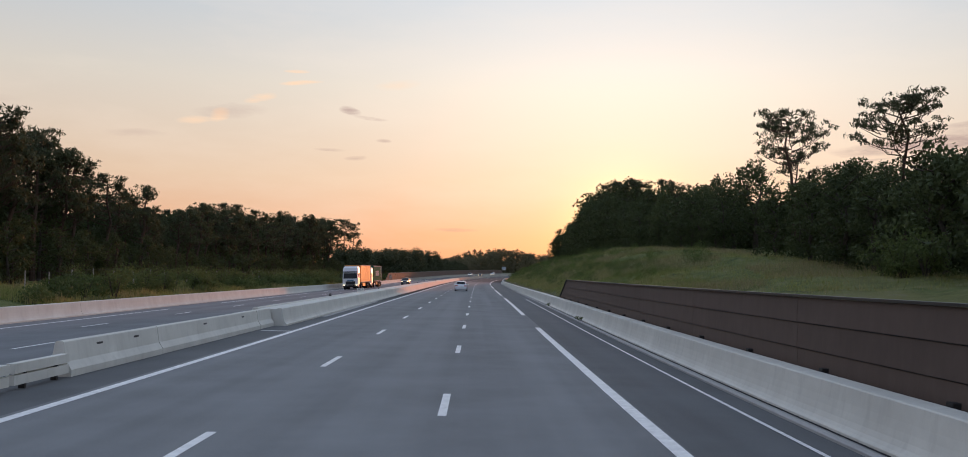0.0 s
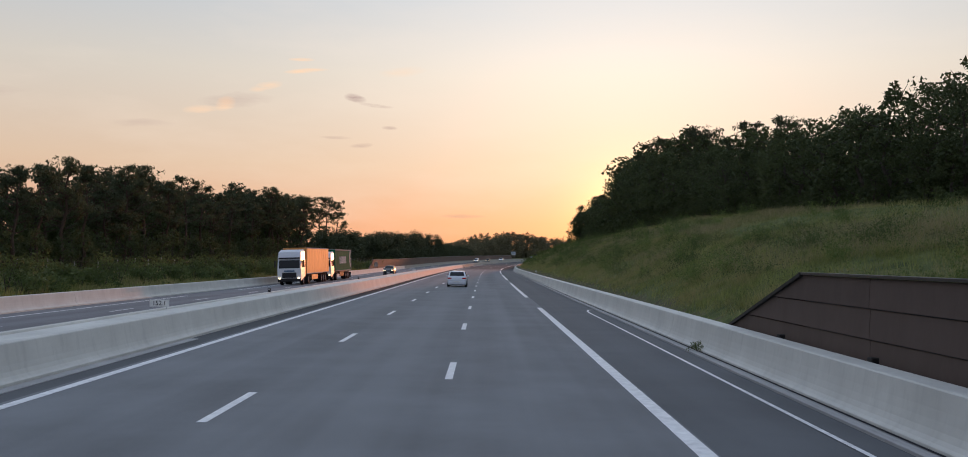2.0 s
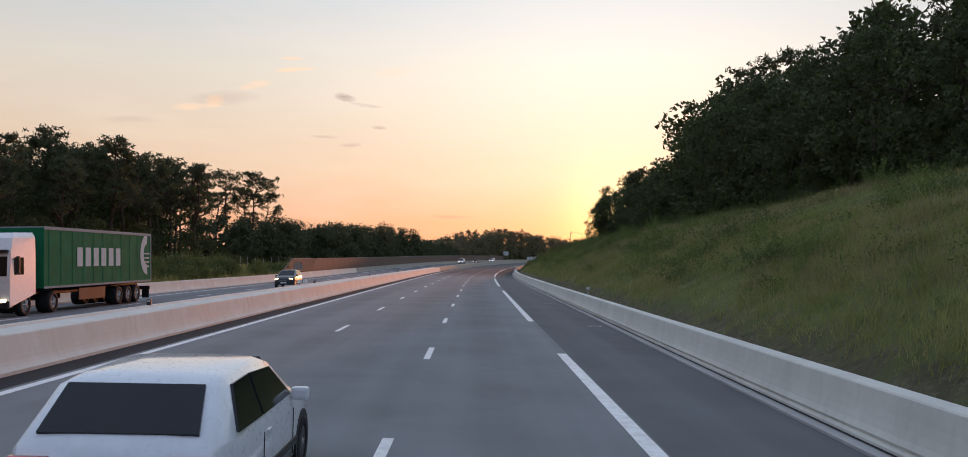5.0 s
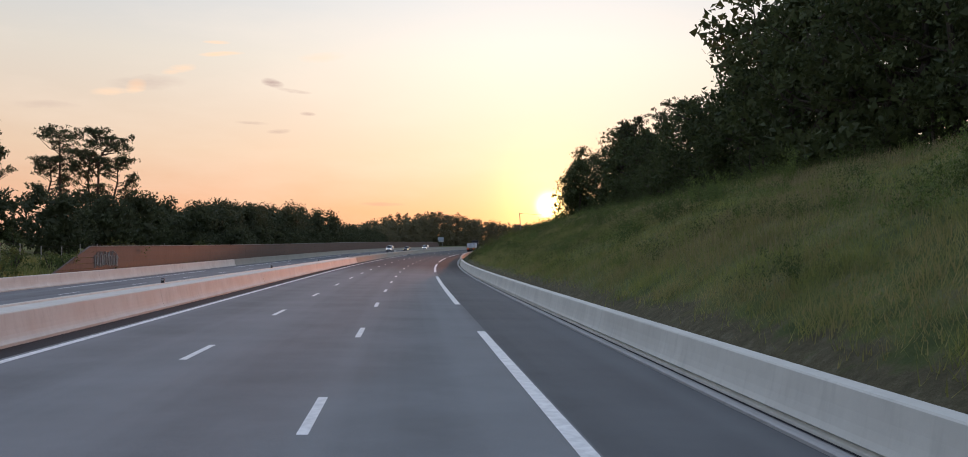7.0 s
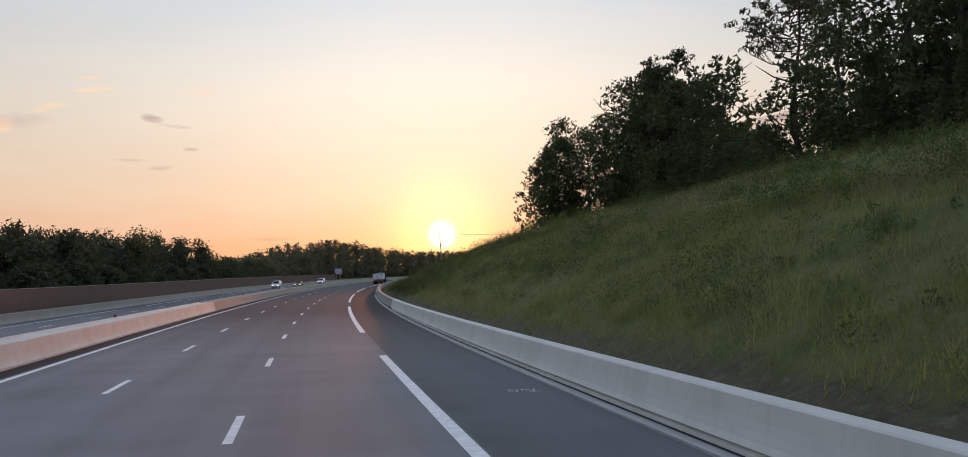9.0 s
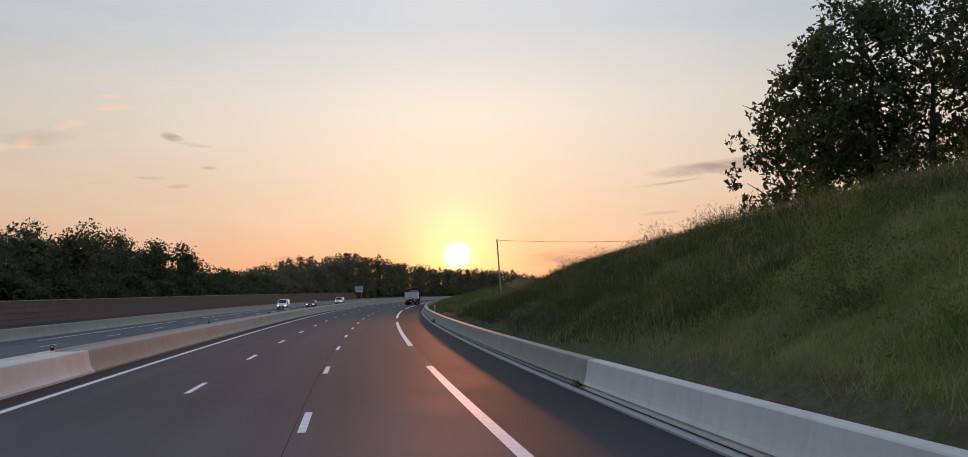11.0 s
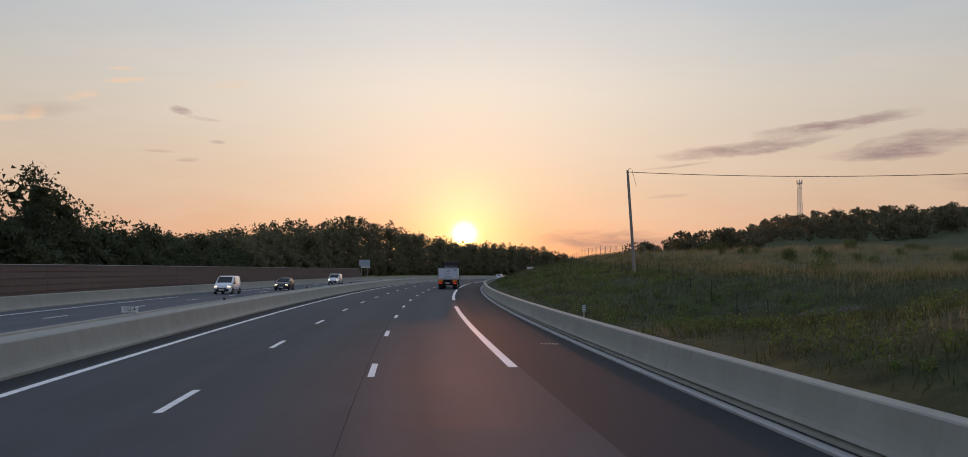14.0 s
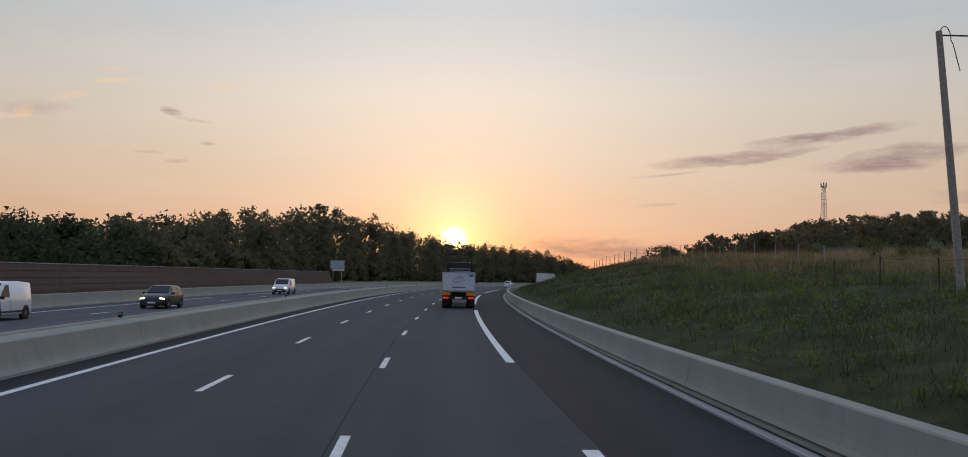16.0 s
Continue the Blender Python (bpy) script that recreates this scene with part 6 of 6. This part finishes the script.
# ---- roadside things ----
def pole_and_wire():
    """Weathered timber pole with a wire to the next one, which stands off to the right."""
    a0, a1 = Vector((35.7, 427.5, 1.2)), Vector((35.2, 427.9, 11.1))
    top = empty("utility_pole")
    bm = bmesh.new()
    tube(bm, a0, a1, 0.15, 0.11, 12)
    part("pole", bm, M_POST, top)
    bm = bmesh.new()
    loop = [a1 + Vector((0.25 - 0.25 * math.cos(math.pi * i / 10), 0, -0.3 + 0.5 * math.sin(math.pi * i / 10))) for i in range(11)]
    loop += [a1 + Vector((0.5 + 0.04 * i, -0.05, -0.3 - 0.14 * i)) for i in range(1, 9)]
    cord(bm, loop, 0.017)
    part("cable_loop", bm, M_BLACK, top)
    tagged(top, "weathered grey timber utility pole leaning slightly", "utility pole")
    b1 = Vector((95, 400, 13.0))
    bot = Vector((95, 400, float(land_z(np.array([95.0]), np.array([400.0]))[0]) - 0.5))
    top2 = empty("utility_pole")
    bm = bmesh.new()
    tube(bm, bot, b1, 0.16, 0.11, 12)
    part("pole", bm, M_POST, top2)
    tagged(top2, "weathered grey timber utility pole in the field", "utility pole")
    wire = empty("overhead_wire")
    bm = bmesh.new()
    pts = [a1.lerp(b1, i / 30) + Vector((0, 0, -0.15 - 4 * 1.7 * (i / 30) * (1 - i / 30))) for i in range(31)]
    cord(bm, pts, 0.03)
    part("cable", bm, M_BLACK, wire)
    tagged(wire, "black overhead telephone cable sagging between poles", "cable")


def lattice_mast():
    """Telecom mast: a tapering square lattice with antenna drums at its head."""
    x, y = 311.0, 870.0
    z0 = float(land_z(np.array([x]), np.array([y]))[0]) - 1
    z1 = 62.0
    top = empty("telecom_mast")
    bm = bmesh.new()
    hw = lambda z: 1.7 - 1.0 * (z - z0) / (z1 - z0)
    n = 16
    for i in range(n):
        za, zb = z0 + (z1 - z0) * i / n, z0 + (z1 - z0) * (i + 1) / n
        c0 = [Vector((x + sx * hw(za), y + sy * hw(za), za)) for sx, sy in ((-1, -1), (1, -1), (1, 1), (-1, 1))]
        c1 = [Vector((x + sx * hw(zb), y + sy * hw(zb), zb)) for sx, sy in ((-1, -1), (1, -1), (1, 1), (-1, 1))]
        for k in range(4):
            m = (k + 1) % 4
            tube(bm, c0[k], c1[k], 0.13, 0.13, 5)
            tube(bm, c0[k], c1[m], 0.07, 0.07, 4)
            tube(bm, c0[k], c0[m], 0.07, 0.07, 4)
    part("lattice", bm, M_STEEL, top)
    for i in range(6):
        t = i * math.pi / 3
        bm = bmesh.new()
        box(bm, (0.5, 0.4, 2.6), (x + math.cos(t) * 1.7, y + math.sin(t) * 1.7, z1 - 0.2), 0.08)
        part("antenna", bm, M_STEEL, top)
    bm = bmesh.new()
    tube(bm, (x, y, z1 - 1.6), (x, y, z1 - 1.3), 1.9, 1.9, 14)
    part("platform", bm, M_STEEL, top)
    tagged(top, "grey lattice telecom mast with antennas on a wooded rise", "telecom mast")


def road_sign():
    """Large board on two posts beyond the end of the noise wall."""
    p = on_land(563, -26.0)
    top = empty("road_sign", pose(p.x, p.y, p.z, 0, 0, math.degrees(heading(563)) - 4))
    bm = bmesh.new()
    box(bm, (2.7, 0.06, 1.5), (0, 0, 3.6), 0.02)
    part("board", bm, plain("sign_face_pale_blue", (0.42, 0.50, 0.55), 0.5), top, "pale blue white board")
    bm = bmesh.new()
    box(bm, (2.3, 0.06, 0.36), (0.2, 0, 2.62), 0.02)
    part("lower_board", bm, M_PLATE, top)
    for x in (-0.8, 0.8):
        bm = bmesh.new()
        tube(bm, (x, 0.07, -0.3), (x, 0.07, 4.3), 0.06, 0.06, 8)
        part("post", bm, M_STEEL, top)
    tagged(top, "pale rectangular motorway sign on two steel posts", "road sign")


def fence(name, points, height, label, wires=3, r=0.055, mat=M_POST):
    """Posts along a line of (s, off) with wires between them."""
    top = empty(name)
    tagged(top, label, "fence", kind="structure")
    heads = []
    rng = random.Random(8)
    for s, off in points:
        p = on_land(s, off)
        q = p + Vector((rng.uniform(-1, 1) * height * 0.03, rng.uniform(-1, 1) * height * 0.03, height * rng.uniform(0.95, 1.05)))
        bm = bmesh.new()
        tube(bm, p - Vector((0, 0, 0.3)), q, r, r * 0.9, 7)
        part("fence_post", bm, mat, top)
        heads.append((p, q))
    bm = bmesh.new()
    for (p0, q0), (p1, q1) in zip(heads, heads[1:]):
        for k in range(wires):
            f = (k + 0.9) / wires
            tube(bm, p0.lerp(q0, f), p1.lerp(q1, f), 0.008, 0.008, 4, False)
    part("fence_wire", bm, M_CHASSIS, top)
    return top


def reflector(s, off, z, big=False):
    """Small black marker with a pale face on the barrier's top."""
    p = rp(s, off, z)
    top = empty("barrier_reflector", pose(p.x, p.y, p.z, 0, 0, math.degrees(heading(s))))
    bm = bmesh.new()
    box(bm, (0.14, 0.10, 0.20), (0, 0, 0.10), 0.02)
    part("housing", bm, M_BLACK, top)
    bm = bmesh.new()
    box(bm, (0.10, 0.012, 0.06), (0, -0.055, 0.14), 0.002)
    part("lens", bm, M_STEEL, top)
    return tagged(top, "small black reflector marker on the concrete median", "reflector", "reflectors along the median")


def text_mesh(body, size, mat, parent, at):
    """Letters from the built-in font as a mesh that faces -y."""
    cu = bpy.data.curves.new("text", "FONT")
    cu.body, cu.size, cu.align_x, cu.align_y, cu.extrude = body, size, "CENTER", "CENTER", 0.004
    tmp = new("text", cu)
    me = bpy.data.meshes.new_from_object(tmp)
    bpy.data.objects.remove(tmp)
    me.materials.append(mat)
    ob = new("digits", me)
    ob.parent = parent
    ob.matrix_basis = pose(*at, 90, 0, 0)
    return ob


def km_plate(s, words):
    p = rp(s, -9.6, 0.82)
    top = empty("distance_marker", pose(p.x, p.y, p.z, 0, 0, math.degrees(heading(s))))
    bm = bmesh.new()
    box(bm, (0.62, 0.02, 0.22), (0, 0, 0.17), 0.004)
    part("plate", bm, M_PLATE, top)
    bm = bmesh.new()
    for x in (-0.22, 0.22):
        box(bm, (0.04, 0.03, 0.10), (x, 0.015, 0.05), 0.004)
    part("bracket", bm, M_STEEL, top)
    text_mesh(words, 0.2, M_BLACK, top, (0, -0.014, 0.17))
    return tagged(top, "small white distance plate on the concrete median", "distance marker", "distance plates on the median")


pole_and_wire()
lattice_mast()
road_sign()
fence("fence_left", [(70 + 4.0 * i, -32 - 0.3 * math.sin(i * 0.7)) for i in range(58)], 1.75, "grey timber post and wire fence before the forest", 3)
fence("fence_ridge", [(478 + 5.0 * i, 34 - 0.55 * i) for i in range(24)], 1.9, "tall thin post fence along the ridge of the field", 3)
fence("fence_field", [(392 + 5.0 * i, 17.5 + 0.25 * i) for i in range(11)], 1.3, "thin grey fence posts in the rough field", 1, 0.032, M_BARK_OAK)
for i in range(19):
    reflector(67.6 + 30.4 * i, -9.6, 0.82)
km_plate(83.5, "152.1")
km_plate(185.0, "152")
km_plate(386.0, "152.4")


def survey_mark(s, off, seed):
    """Sprayed survey scrawl on the asphalt: a ring and a wavy stroke."""
    rg = random.Random(seed)
    top = empty("survey_mark")
    bm = bmesh.new()

    def stroke(pts, w=0.022):
        for (a0, b0), (a1, b1) in zip(pts, pts[1:]):
            p, q = rp(s + b0 * 0.6, off + a0 * 0.6, 0.005), rp(s + b1 * 0.6, off + a1 * 0.6, 0.005)
            n = (q - p).cross(Vector((0, 0, 1))).normalized() * w / 2
            bm.faces.new([bm.verts.new(v) for v in (p - n, q - n, q + n, p + n)])
    stroke([(0.15 * math.cos(t * 0.63), 0.34 * math.sin(t * 0.63)) for t in range(11)])
    stroke([(0.32 + 0.09 * k, 0.35 * math.sin(k * 1.3) + rg.uniform(-0.1, 0.1)) for k in range(7)])
    stroke([(0.32, -0.55), (0.95, -0.5)])
    part("scrawl", bm, M_PAINT, top)
    return tagged(top, "white sprayed survey scrawl on the dark shoulder", "road marking", "survey marks on the shoulder", "structure")


for i, (s, off) in enumerate(((183.5, 5.55), (381.9, 5.5), (164.4, 5.75), (247.0, 5.6))):
    survey_mark(s, off, i)


def small_plate(s, off, z0, z1, w, h, label, stripes=False):
    """Small plate on a thin post behind the barrier."""
    p = on_land(s, off)
    top = empty("marker_plate", pose(p.x, p.y, p.z, 0, 0, math.degrees(heading(s)) + 6))
    base = rp(s, off).z - p.z
    bm = bmesh.new()
    tube(bm, (0, 0.02, -0.3), (0, 0.02, base + z1), 0.025, 0.025, 8)
    part("post", bm, M_STEEL, top)
    bm = bmesh.new()
    box(bm, (w, 0.015, h), (0, 0, base + z1 - h / 2), 0.003)
    plate = part("plate", bm, M_PLATE, top)
    if stripes:
        for k in range(3):
            bm = bmesh.new()
            box(bm, (w + 0.004, 0.02, h * 0.12), (0, 0, base + z1 - h * (0.2 + 0.3 * k)), 0.002)
            part("band", bm, M_BLUEGREY, plate, "blue band")
    return tagged(top, label, "marker plate")


small_plate(183.4, 8.1, 0.6, 1.04, 0.22, 0.14, "small white plate on a thin post behind the barrier")
small_plate(388.2, 8.1, 0.6, 1.08, 0.15, 0.26, "pale marker plate with blue bands in grass", True)
# weeds that grow in the joint at the barrier's foot
for s, k in ((355.9, 0.24), (79.6, 0.20), (56.8, 0.17), (357.2, 0.18), (58.6, 0.14), (300.5, 0.16)):
    p = rp(s, BAR_R + (0.19 if s > 165 else -0.05), 0.02)
    ob = copy_thing(BUSHES[0], pose(p.x, p.y, p.z, 0, 0, s * 7))
    ob.scale = (k, k, k)
    tagged(ob, "small dry weed growing from the kerb joint", "weed", "weeds at the barrier foot")
